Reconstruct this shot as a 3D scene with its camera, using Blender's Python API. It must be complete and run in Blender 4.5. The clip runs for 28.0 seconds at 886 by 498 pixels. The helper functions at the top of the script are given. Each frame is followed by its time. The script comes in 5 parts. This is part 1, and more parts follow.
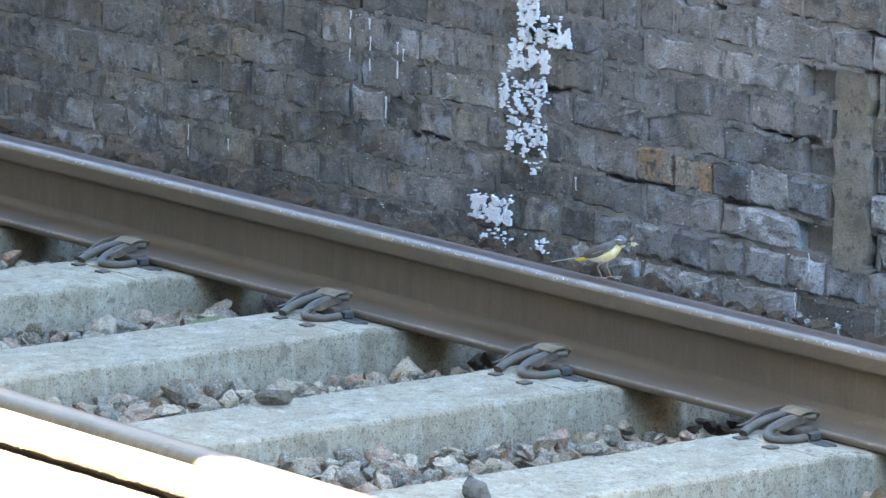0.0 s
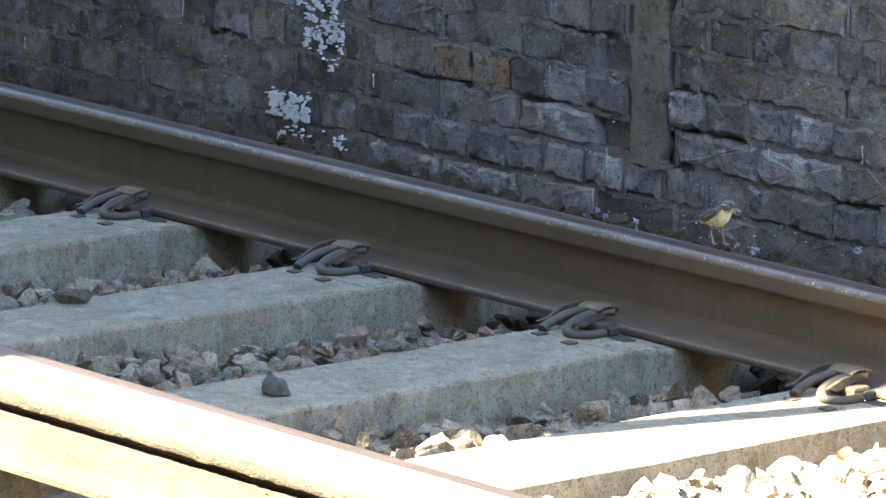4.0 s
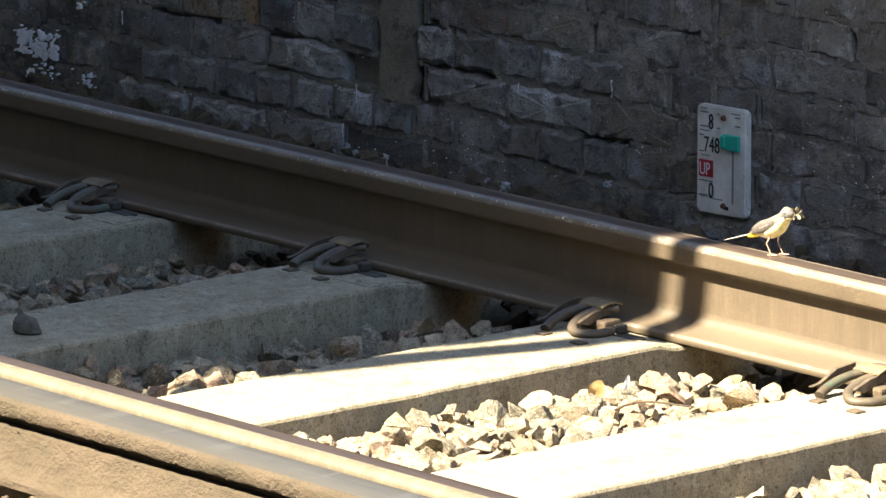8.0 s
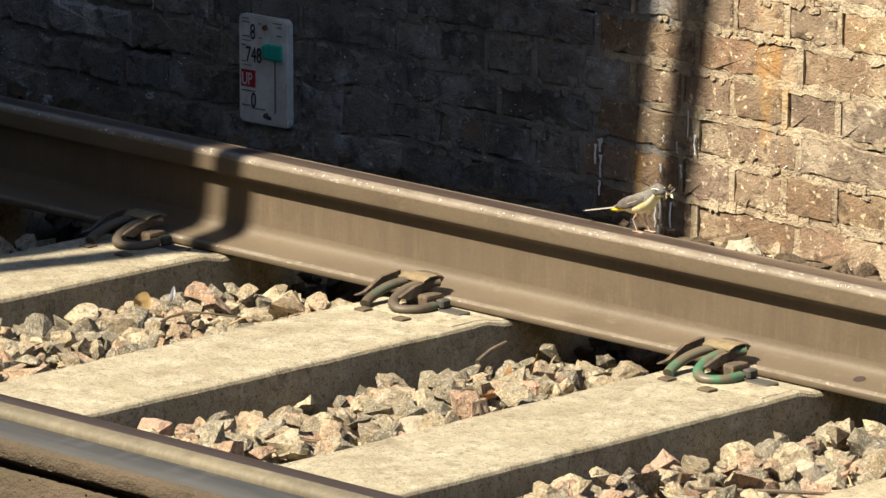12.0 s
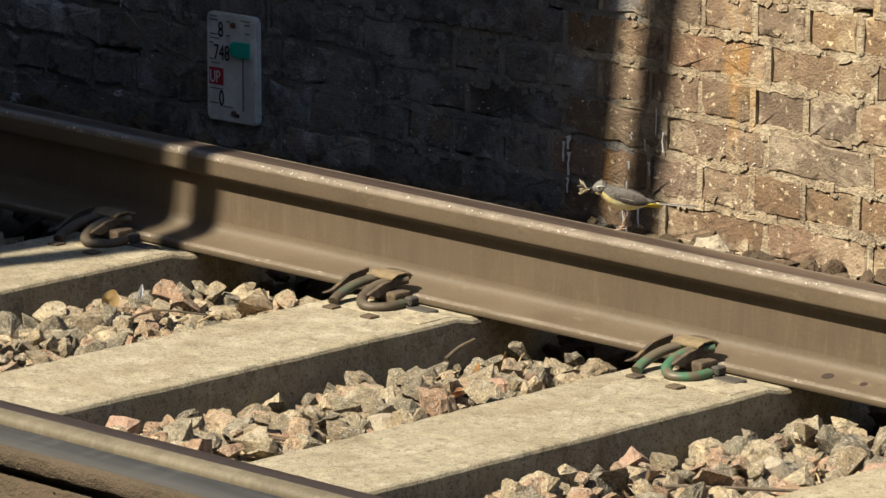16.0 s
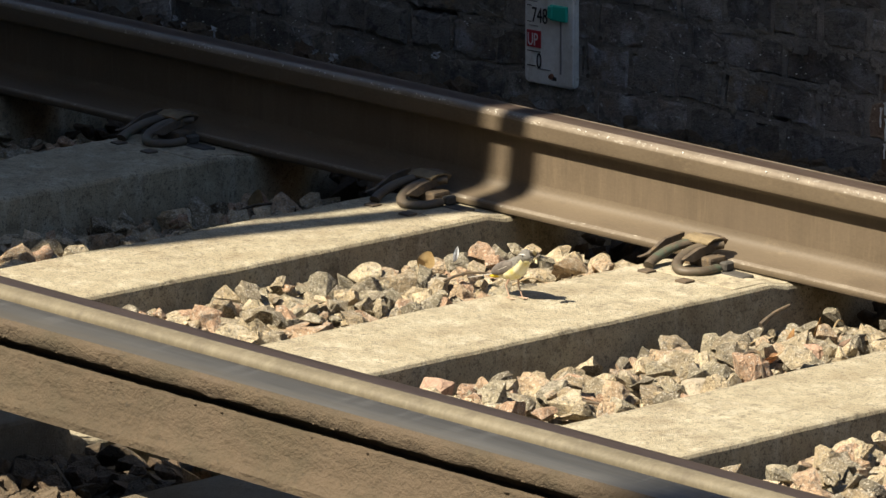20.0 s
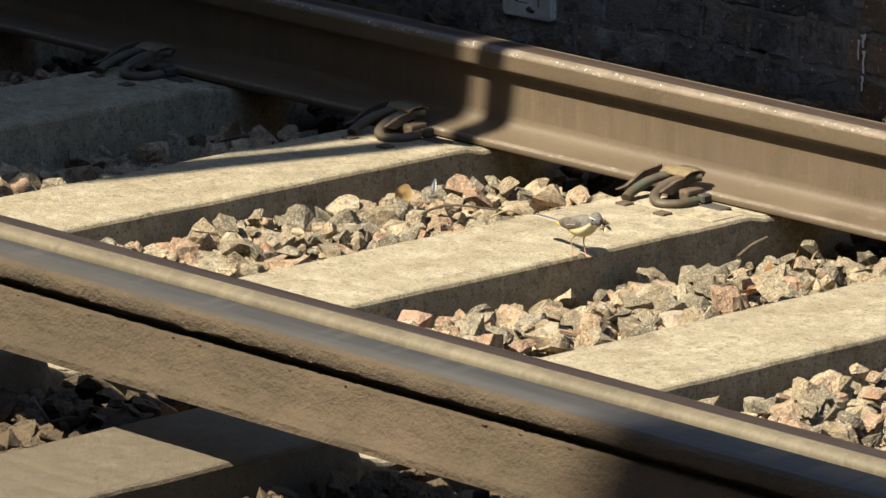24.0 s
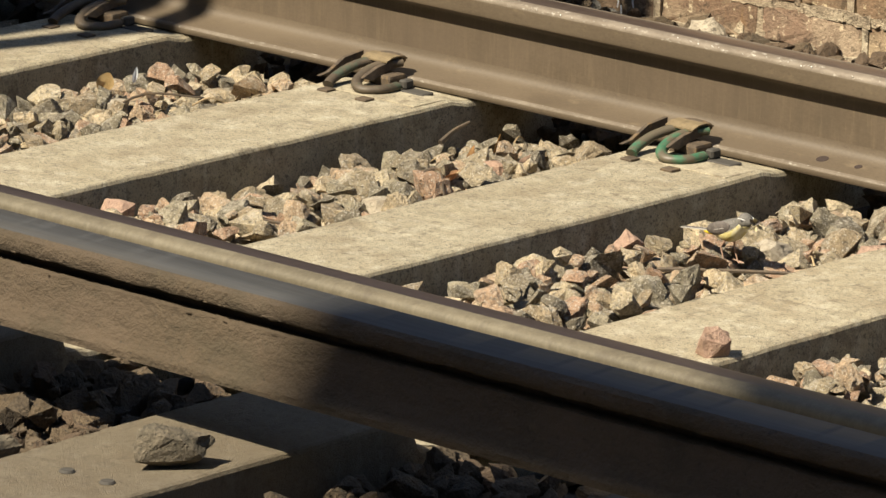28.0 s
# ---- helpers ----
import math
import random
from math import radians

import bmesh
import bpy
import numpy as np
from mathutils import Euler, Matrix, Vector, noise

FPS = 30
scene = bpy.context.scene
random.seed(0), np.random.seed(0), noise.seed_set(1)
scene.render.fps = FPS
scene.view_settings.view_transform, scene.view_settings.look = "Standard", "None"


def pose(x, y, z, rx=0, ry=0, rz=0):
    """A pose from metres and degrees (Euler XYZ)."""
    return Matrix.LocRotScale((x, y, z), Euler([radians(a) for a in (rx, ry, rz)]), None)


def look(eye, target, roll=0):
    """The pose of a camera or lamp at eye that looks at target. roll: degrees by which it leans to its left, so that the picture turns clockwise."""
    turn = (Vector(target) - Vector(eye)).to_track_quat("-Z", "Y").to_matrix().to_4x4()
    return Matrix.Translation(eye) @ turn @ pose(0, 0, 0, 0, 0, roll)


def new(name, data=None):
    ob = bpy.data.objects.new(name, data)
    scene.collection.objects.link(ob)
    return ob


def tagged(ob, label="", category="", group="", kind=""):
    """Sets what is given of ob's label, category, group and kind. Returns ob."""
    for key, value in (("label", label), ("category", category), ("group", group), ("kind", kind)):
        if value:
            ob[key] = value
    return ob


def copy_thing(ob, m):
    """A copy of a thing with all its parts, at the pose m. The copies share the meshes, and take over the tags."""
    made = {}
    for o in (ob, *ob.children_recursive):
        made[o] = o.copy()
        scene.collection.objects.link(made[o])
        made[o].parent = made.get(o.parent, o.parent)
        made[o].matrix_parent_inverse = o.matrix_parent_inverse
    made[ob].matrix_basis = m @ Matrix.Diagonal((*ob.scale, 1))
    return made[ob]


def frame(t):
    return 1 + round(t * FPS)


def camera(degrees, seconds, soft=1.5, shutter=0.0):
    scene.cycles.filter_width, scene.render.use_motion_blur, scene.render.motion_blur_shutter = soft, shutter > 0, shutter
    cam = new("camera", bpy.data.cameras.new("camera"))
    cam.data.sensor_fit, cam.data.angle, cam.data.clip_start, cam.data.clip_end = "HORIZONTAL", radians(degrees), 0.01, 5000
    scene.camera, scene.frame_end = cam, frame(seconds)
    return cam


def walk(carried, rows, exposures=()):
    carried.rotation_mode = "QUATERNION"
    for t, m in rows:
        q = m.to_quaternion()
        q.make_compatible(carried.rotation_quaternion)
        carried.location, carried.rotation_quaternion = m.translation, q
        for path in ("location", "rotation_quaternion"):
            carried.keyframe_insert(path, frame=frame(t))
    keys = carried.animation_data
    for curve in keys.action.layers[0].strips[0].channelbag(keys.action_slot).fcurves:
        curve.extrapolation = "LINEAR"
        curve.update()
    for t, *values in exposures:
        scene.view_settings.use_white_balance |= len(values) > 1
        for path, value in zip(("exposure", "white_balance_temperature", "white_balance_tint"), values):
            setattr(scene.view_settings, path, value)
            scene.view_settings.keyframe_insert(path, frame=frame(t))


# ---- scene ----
EYE = (7.8255, -7.7280, 2.4412)
LEAN = 0.797


def aim(azimuth, dip):
    """The camera on its tripod, turned to that azimuth (from +y towards -x) and tipped down by dip."""
    a, d = radians(azimuth), radians(dip)
    way = Vector((-math.sin(a) * math.cos(d), math.cos(a) * math.cos(d), -math.sin(d)))
    return look(EYE, Vector(EYE) + way * 10, LEAN)


PAN = [
    (0, 51.350, 10.489), (0.5, 51.329, 10.476), (1, 51.067, 10.514), (1.5, 50.915, 10.849), (2, 50.688, 11.126), (2.5, 50.253, 11.180),
    (4.5, 49.241, 11.422), (5, 48.834, 11.474), (5.5, 48.455, 11.657), (6, 48.110, 11.759), (6.5, 48.003, 11.789), (7, 47.777, 11.803),
    (7.5, 47.470, 11.852), (8, 47.270, 11.909), (8.5, 47.055, 12.052), (9, 46.753, 12.056), (9.5, 46.256, 12.262), (10, 45.486, 12.291),
    (10.5, 45.036, 12.289), (11, 44.278, 12.320), (11.5, 43.704, 12.325), (12, 43.144, 12.643), (12.5, 42.623, 12.639), (14.5, 42.274, 12.710),
    (15, 42.334, 12.703), (15.5, 42.347, 12.684), (16, 42.856, 12.661), (16.5, 43.063, 12.643), (17, 43.619, 12.594), (17.5, 44.023, 12.637),
    (18, 44.433, 12.663), (18.5, 44.991, 12.646), (19, 45.584, 12.682), (19.5, 45.661, 12.741), (20, 45.707, 13.021), (20.5, 45.696, 13.117),
    (21, 45.674, 13.121), (21.5, 45.677, 13.140), (23.5, 45.992, 13.154), (24, 45.497, 13.613), (24.5, 45.166, 13.634), (25, 45.116, 13.792),
    (25.5, 44.516, 13.896), (26, 43.742, 14.045), (26.5, 43.594, 14.190), (27, 43.480, 14.285), (27.5, 43.202, 14.435), (28, 42.781, 14.577),
]
cam = camera(7.8090, 28.0, 1.5)
EXPOSURES = [(0, 5.25, 6050, 5), (1, 5.15, 6050, 5), (2.5, 4.55, 6150, 6), (4.5, 4.1, 6150, 7), (5, 3.95, 6200, 7), (7, 3.02, 6400, 8), (8, 2.75, 6400, 9), (9.5, 2.05, 6400, 10), (11, 1.65, 6300, 10), (12.5, 1.35, 6300, 10), (15, 1.06, 6300, 10), (17.5, 1.1, 6300, 10), (20, 1.35, 6300, 10), (24, 1.28, 6300, 10), (28.0, 1.02, 6300, 10)]
walk(cam, [(t, aim(a, d)) for t, a, d in PAN], EXPOSURES)

# ---- light ----
SUN_WAY = Vector((0.24, 1.0, -1.27)).normalized()   # the way the sunlight travels
world = bpy.data.worlds.new("world")
scene.world = world
world.use_nodes = True
wn = world.node_tree
sky = wn.nodes.new("ShaderNodeTexSky")
sky.sky_type, sky.sun_disc = "NISHITA", False
sky.sun_elevation = math.asin(-SUN_WAY.z)
sky.sun_rotation = math.atan2(-SUN_WAY.x, -SUN_WAY.y)
sky.ozone_density = 1.3
wn.links.new(sky.outputs[0], wn.nodes["Background"].inputs[0])
wn.nodes["Background"].inputs[1].default_value = 0.056
sun_data = bpy.data.lights.new("sun", "SUN")
sun_data.energy, sun_data.angle, sun_data.color = 5.0, radians(0.53), (1.0, 0.88, 0.68)
sun = new("sun", sun_data)
sun.matrix_world = look((0, 0, 20), Vector((0, 0, 20)) + SUN_WAY)


# ---- materials ----
def material(name, low, high, scale=20.0, rough=0.85, bump=0.3, fine=150.0, metal=0.0, spots=None, spot_scale=8.0, spot_at=0.62, vary=0.0, island=False, distance=0.004, stretch=None, stain=None, hues=None, grain=0.38, dust=None, each=False):
    """Two-scale noise between two colours, an optional third colour in patches, and fine relief."""
    m = bpy.data.materials.new(name)
    m.use_nodes = True
    t = m.node_tree
    b = t.nodes["Principled BSDF"]
    b.inputs["Roughness"].default_value, b.inputs["Metallic"].default_value = rough, metal

    def add(kind, **values):
        n = t.nodes.new(kind)
        for k, v in values.items():
            n.inputs[k].default_value = v
        return n

    geo = add("ShaderNodeNewGeometry")
    place = geo.outputs["Position"]
    if stretch:
        mp = add("ShaderNodeMapping", Scale=stretch)
        t.links.new(place, mp.inputs["Vector"])
        place = mp.outputs[0]
    big = add("ShaderNodeTexNoise", Scale=scale, Detail=5.0, Roughness=0.6)
    small = add("ShaderNodeTexNoise", Scale=fine, Detail=4.0, Roughness=0.65)
    for n in (big, small):
        t.links.new(place, n.inputs["Vector"])
    mid = add("ShaderNodeMath")
    mid.operation = "MULTIPLY_ADD"
    t.links.new(big.outputs[0], mid.inputs[0])
    mid.inputs[1].default_value = 1 - grain
    half = add("ShaderNodeMath")
    half.operation = "MULTIPLY"
    t.links.new(small.outputs[0], half.inputs[0])
    half.inputs[1].default_value = grain
    t.links.new(half.outputs[0], mid.inputs[2])
    ramp = add("ShaderNodeValToRGB")
    ramp.color_ramp.elements[0].position, ramp.color_ramp.elements[1].position = 0.36, 0.64
    ramp.color_ramp.elements[0].color, ramp.color_ramp.elements[1].color = (*low, 1), (*high, 1)
    t.links.new(mid.outputs[0], ramp.inputs[0])
    colour = ramp.outputs[0]
    if spots:
        sp = add("ShaderNodeTexNoise", Scale=spot_scale, Detail=6.0, Roughness=0.7)
        t.links.new(place, sp.inputs["Vector"])
        edge = add("ShaderNodeMapRange")
        edge.inputs["From Min"].default_value, edge.inputs["From Max"].default_value = spot_at - 0.03, spot_at + 0.05
        t.links.new(sp.outputs[0], edge.inputs["Value"])
        mix = t.nodes.new("ShaderNodeMix")
        mix.data_type = "RGBA"
        t.links.new(edge.outputs[0], mix.inputs[0])
        t.links.new(colour, mix.inputs[6])
        mix.inputs[7].default_value = (*spots, 1)
        colour = mix.outputs[2]
    if hues:
        pick = add("ShaderNodeValToRGB")
        pick.color_ramp.interpolation = "CONSTANT"
        while len(pick.color_ramp.elements) < len(hues):
            pick.color_ramp.elements.new(0.5)
        for i, (e, c) in enumerate(zip(pick.color_ramp.elements, hues)):
            e.position, e.color = i / len(hues), (*c, 1)
        t.links.new(add("ShaderNodeObjectInfo").outputs["Random"] if each else geo.outputs["Random Per Island"], pick.inputs[0])
        tint = t.nodes.new("ShaderNodeMix")
        tint.data_type, tint.blend_type = "RGBA", "MULTIPLY"
        tint.inputs[0].default_value = 1.0
        t.links.new(colour, tint.inputs[6])
        t.links.new(pick.outputs[0], tint.inputs[7])
        colour = tint.outputs[2]
    for st_scale, st_colour, st_at, st_soft, st_most, *st_pull in (stain or ()):
        sn = add("ShaderNodeTexNoise", Scale=st_scale, Detail=7.0, Roughness=0.68)
        if st_pull:
            pull = add("ShaderNodeMapping", Scale=st_pull[0])
            t.links.new(geo.outputs["Position"], pull.inputs["Vector"])
            t.links.new(pull.outputs[0], sn.inputs["Vector"])
        else:
            t.links.new(place, sn.inputs["Vector"])
        se = add("ShaderNodeMapRange")
        se.inputs["From Min"].default_value, se.inputs["From Max"].default_value, se.inputs["To Max"].default_value = st_at - st_soft, st_at + st_soft, st_most
        t.links.new(sn.outputs[0], se.inputs["Value"])
        sm = t.nodes.new("ShaderNodeMix")
        sm.data_type = "RGBA"
        t.links.new(se.outputs[0], sm.inputs[0])
        t.links.new(colour, sm.inputs[6])
        sm.inputs[7].default_value = (*st_colour, 1)
        colour = sm.outputs[2]
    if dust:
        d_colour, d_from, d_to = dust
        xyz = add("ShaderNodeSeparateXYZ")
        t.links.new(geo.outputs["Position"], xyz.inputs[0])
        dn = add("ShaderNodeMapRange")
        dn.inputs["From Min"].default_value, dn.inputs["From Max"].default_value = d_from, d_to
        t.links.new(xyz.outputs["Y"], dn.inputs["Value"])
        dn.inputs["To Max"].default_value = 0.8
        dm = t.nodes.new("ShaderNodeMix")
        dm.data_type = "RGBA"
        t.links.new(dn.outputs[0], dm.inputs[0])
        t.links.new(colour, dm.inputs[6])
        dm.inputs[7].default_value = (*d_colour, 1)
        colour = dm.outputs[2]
    if vary:
        tell = geo.outputs["Random Per Island"] if island else add("ShaderNodeObjectInfo").outputs["Random"]
        hsv = add("ShaderNodeHueSaturation")
        for key, low_v, high_v in (("Value", 1 - vary, 1 + vary), ("Hue", 0.5 - 0.03 * vary, 0.5 + 0.035 * vary), ("Saturation", 1 - 0.6 * vary, 1 + 0.9 * vary)):
            r = add("ShaderNodeMapRange")
            r.inputs["To Min"].default_value, r.inputs["To Max"].default_value = low_v, high_v
            mul = add("ShaderNodeMath")
            mul.operation = "FRACT"
            pre = add("ShaderNodeMath")
            pre.operation = "MULTIPLY"
            pre.inputs[1].default_value = {"Value": 1.0, "Hue": 7.3, "Saturation": 13.7}[key]
            t.links.new(tell, pre.inputs[0])
            t.links.new(pre.outputs[0], mul.inputs[0])
            t.links.new(mul.outputs[0], r.inputs["Value"])
            t.links.new(r.outputs[0], hsv.inputs[key])
        t.links.new(colour, hsv.inputs["Color"])
        colour = hsv.outputs[0]
    t.links.new(colour, b.inputs["Base Color"])
    if bump:
        bp = add("ShaderNodeBump", Strength=bump, Distance=distance)
        t.links.new(mid.outputs[0], bp.inputs["Height"])
        t.links.new(bp.outputs[0], b.inputs["Normal"])
    return m


def plain(name, colour, rough=0.6, metal=0.0):
    m = bpy.data.materials.new(name)
    m.use_nodes = True
    b = m.node_tree.nodes["Principled BSDF"]
    b.inputs["Base Color"].default_value, b.inputs["Roughness"].default_value, b.inputs["Metallic"].default_value = (*colour, 1), rough, metal
    return m


RUST = material("rusty_rail_steel", (0.078, 0.058, 0.037), (0.132, 0.101, 0.065), 10, 0.55, 0.35, 300, 0.0, stretch=(0.5, 1, 1), distance=0.0018, stain=[(5, (0.074, 0.056, 0.037), 0.56, 0.12, 0.6), (34, (0.168, 0.129, 0.081), 0.64, 0.05, 0.5), (110, (0.062, 0.046, 0.030), 0.64, 0.04, 0.6)])
OLIVE_RAIL = material("olive_dusty_rail", (0.088, 0.074, 0.047), (0.135, 0.114, 0.074), 12, 0.65, 0.3, 300, 0.0, stretch=(0.6, 1, 1), distance=0.0015, stain=[(60, (0.17, 0.148, 0.1), 0.56, 0.1, 0.55, (1, 1, 0.06)), (30, (0.07, 0.055, 0.036), 0.58, 0.08, 0.5, (1, 1, 0.1))])
# Polished steel; its near-black colour paints in the dark wall it reflects.
GAUGE = material("polished_corner_dark_reflection", (0.03, 0.021, 0.018), (0.055, 0.04, 0.034), 30, 0.4, 0.05, 300, 0.3, stretch=(0.1, 1, 1), distance=0.001)
RAIL_WEB = material("streaked_rail_web", (0.084, 0.062, 0.039), (0.132, 0.099, 0.064), 10, 0.6, 0.3, 300, 0.0, stretch=(0.5, 1, 1), distance=0.0015, stain=[(40, (0.067, 0.051, 0.033), 0.55, 0.12, 0.5, (1, 1, 0.07)), (90, (0.162, 0.122, 0.076), 0.6, 0.08, 0.45, (1, 1, 0.1)), (5, (0.076, 0.056, 0.038), 0.56, 0.12, 0.5)])
DUSTY = material("dusty_rail_steel", (0.052, 0.038, 0.022), (0.077, 0.055, 0.032), 12, 0.92, 1.0, 160, 0.0, distance=0.01, grain=0.5, stretch=(0.8, 1, 1), stain=[(4, (0.090, 0.064, 0.041), 0.54, 0.1, 0.7), (9, (0.045, 0.036, 0.020), 0.56, 0.07, 0.55), (40, (0.099, 0.079, 0.045), 0.65, 0.03, 0.4), (120, (0.034, 0.027, 0.017), 0.64, 0.04, 0.6), (60, (0.029, 0.023, 0.015), 0.66, 0.03, 0.6)])
BRIGHT = material("worn_running_band", (0.14, 0.1, 0.08), (0.22, 0.17, 0.14), 30, 0.3, 0.05, 300, 0.7, stretch=(0.1, 1, 1), distance=0.001)
# Worn gauge corner; also painted as pale glints on two other rail edges.
CORNER_GLINT = material("worn_speckled_corner_and_glint", (0.12, 0.095, 0.067), (0.2, 0.165, 0.125), 30, 0.5, 0.2, 300, 0.15, stretch=(0.5, 1, 1), distance=0.001, stain=[(26, (0.25, 0.215, 0.165), 0.57, 0.06, 0.45), (130, (0.5, 0.47, 0.4), 0.62, 0.04, 0.55)])
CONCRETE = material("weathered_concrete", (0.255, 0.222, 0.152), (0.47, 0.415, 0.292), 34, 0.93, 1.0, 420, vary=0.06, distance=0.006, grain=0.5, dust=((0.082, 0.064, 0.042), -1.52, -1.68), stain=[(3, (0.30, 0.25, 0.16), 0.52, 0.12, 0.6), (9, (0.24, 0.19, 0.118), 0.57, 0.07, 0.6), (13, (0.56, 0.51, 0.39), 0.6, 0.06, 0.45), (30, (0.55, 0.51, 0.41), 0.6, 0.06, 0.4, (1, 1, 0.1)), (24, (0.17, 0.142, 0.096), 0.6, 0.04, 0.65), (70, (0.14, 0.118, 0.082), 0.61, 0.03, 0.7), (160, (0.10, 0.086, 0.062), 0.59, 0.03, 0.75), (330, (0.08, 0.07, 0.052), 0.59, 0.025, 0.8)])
BRICK = material("sooty_brick", (0.119, 0.106, 0.088), (0.342, 0.303, 0.244), 22, 0.92, 1.0, 200, vary=0.42, distance=0.011, grain=0.5, stain=[(1.6, (0.272, 0.273, 0.283), 0.47, 0.1, 0.5), (2.6, (0.151, 0.136, 0.117), 0.53, 0.1, 0.7), (8, (0.286, 0.212, 0.141), 0.62, 0.05, 0.55), (6, (0.068, 0.065, 0.064), 0.56, 0.06, 0.75), (10, (0.397, 0.416, 0.454), 0.58, 0.06, 0.6), (24, (0.079, 0.076, 0.070), 0.58, 0.05, 0.7), (60, (0.059, 0.057, 0.054), 0.6, 0.04, 0.55), (75, (0.540, 0.553, 0.557), 0.635, 0.03, 0.75), (170, (0.059, 0.057, 0.054), 0.6, 0.03, 0.55)])
# Lighter copy of the brick for the sunlit stretch: sunlight put into the colour.
LIT_BRICK = material("sunlit_weathered_brick", (0.126, 0.084, 0.055), (0.261, 0.176, 0.118), 26, 0.92, 1.0, 200, vary=0.2, distance=0.007, grain=0.5, stain=[(4, (0.180, 0.142, 0.099), 0.52, 0.1, 0.55), (9, (0.378, 0.224, 0.084), 0.62, 0.05, 0.6, (1, 1, 0.28)), (11, (0.423, 0.344, 0.239), 0.56, 0.07, 0.65), (34, (0.054, 0.039, 0.025), 0.61, 0.03, 0.75), (55, (0.612, 0.516, 0.361), 0.61, 0.025, 0.9), (150, (0.054, 0.039, 0.027), 0.61, 0.03, 0.6)])
MORTAR = material("old_lime_mortar", (0.165, 0.150, 0.123), (0.364, 0.331, 0.268), 24, 0.95, 1.0, 240, distance=0.011, grain=0.5, stain=[(1.6, (0.294, 0.295, 0.303), 0.47, 0.1, 0.5), (2.6, (0.175, 0.162, 0.140), 0.53, 0.1, 0.6), (6, (0.085, 0.080, 0.079), 0.57, 0.06, 0.6), (20, (0.091, 0.086, 0.079), 0.59, 0.05, 0.55), (36, (0.468, 0.460, 0.424), 0.63, 0.04, 0.5), (90, (0.050, 0.046, 0.044), 0.6, 0.04, 0.65)])
# The mortar's lighter copy, likewise with the sunlight in its colour.
LIT_MORTAR = material("sunlit_lime_mortar", (0.244, 0.189, 0.127), (0.512, 0.415, 0.281), 24, 0.95, 1.0, 200, distance=0.013, grain=0.5, stain=[(4, (0.244, 0.201, 0.144), 0.52, 0.1, 0.5), (9, (0.512, 0.317, 0.122), 0.62, 0.05, 0.6, (1, 1, 0.28)), (11, (0.610, 0.525, 0.378), 0.56, 0.07, 0.7), (20, (0.183, 0.132, 0.085), 0.57, 0.05, 0.65), (34, (0.073, 0.055, 0.037), 0.61, 0.03, 0.75), (150, (0.085, 0.066, 0.045), 0.61, 0.03, 0.6)])
OCHRE_BRICK = material("ochre_stained_brick", (0.17, 0.15, 0.12), (0.42, 0.36, 0.28), 16, 0.92, 1.0, 220, distance=0.009, grain=0.5, stain=[(13, (0.32, 0.19, 0.085), 0.52, 0.05, 0.75), (30, (0.08, 0.07, 0.06), 0.56, 0.05, 0.8), (120, (0.07, 0.06, 0.05), 0.58, 0.04, 0.7)])
RENDER_MIX = material("smoothed_mortar", (0.152, 0.132, 0.101), (0.293, 0.259, 0.192), 20, 0.95, 1.0, 200, distance=0.008, grain=0.5, stain=[(4, (0.121, 0.109, 0.089), 0.52, 0.08, 0.75), (12, (0.304, 0.293, 0.273), 0.6, 0.05, 0.5), (30, (0.071, 0.064, 0.056), 0.58, 0.04, 0.8)])
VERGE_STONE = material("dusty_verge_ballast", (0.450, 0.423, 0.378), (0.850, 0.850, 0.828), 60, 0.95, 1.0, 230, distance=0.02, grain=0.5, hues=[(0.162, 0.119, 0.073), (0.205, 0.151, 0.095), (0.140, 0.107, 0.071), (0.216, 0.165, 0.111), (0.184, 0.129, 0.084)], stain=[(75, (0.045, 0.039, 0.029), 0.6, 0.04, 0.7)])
STONE_HUES = [(0.470, 0.395, 0.273), (0.254, 0.221, 0.160), (0.423, 0.305, 0.211), (0.508, 0.446, 0.324), (0.169, 0.150, 0.113), (0.357, 0.310, 0.221), (0.583, 0.498, 0.357), (0.320, 0.263, 0.179), (0.235, 0.214, 0.160), (0.414, 0.282, 0.197), (0.320, 0.291, 0.216), (0.451, 0.348, 0.244)]
STONE_STAIN = [(38, (0.55, 0.5, 0.4), 0.58, 0.06, 0.5), (60, (0.09, 0.078, 0.056), 0.6, 0.04, 0.65), (150, (0.09, 0.078, 0.058), 0.585, 0.04, 0.75), (240, (0.72, 0.67, 0.57), 0.59, 0.04, 0.6)]
STONE = material("granite_ballast", (0.55, 0.52, 0.47), (1.35, 1.28, 1.16), 50, 0.93, 1.0, 330, distance=0.016, grain=0.5, hues=STONE_HUES, stain=STONE_STAIN)
STONE_EACH = material("granite_ballast_stone", (0.5, 0.47, 0.42), (1.35, 1.28, 1.16), 50, 0.93, 1.0, 330, distance=0.016, grain=0.5, hues=STONE_HUES, stain=STONE_STAIN, each=True)
SOIL = material("dark_ballast_grit", (0.035, 0.03, 0.024), (0.09, 0.078, 0.06), 60, 0.97, 0.9, 300, distance=0.01)
GROUND = material("old_ballast_ground", (0.05, 0.045, 0.037), (0.13, 0.112, 0.085), 6, 0.97, 0.9, 60, distance=0.02)
PLATE = material("scuffed_white_plastic", (0.66, 0.67, 0.64), (0.82, 0.83, 0.8), 25, 0.45, 0.05, 140, stain=[(14, (0.5, 0.48, 0.43), 0.54, 0.1, 0.7), (22, (0.36, 0.3, 0.22), 0.62, 0.08, 0.6, (1, 1, 0.3)), (60, (0.3, 0.28, 0.24), 0.66, 0.04, 0.6)])
GREEN = plain("green_plastic", (0.02, 0.42, 0.32), 0.5)
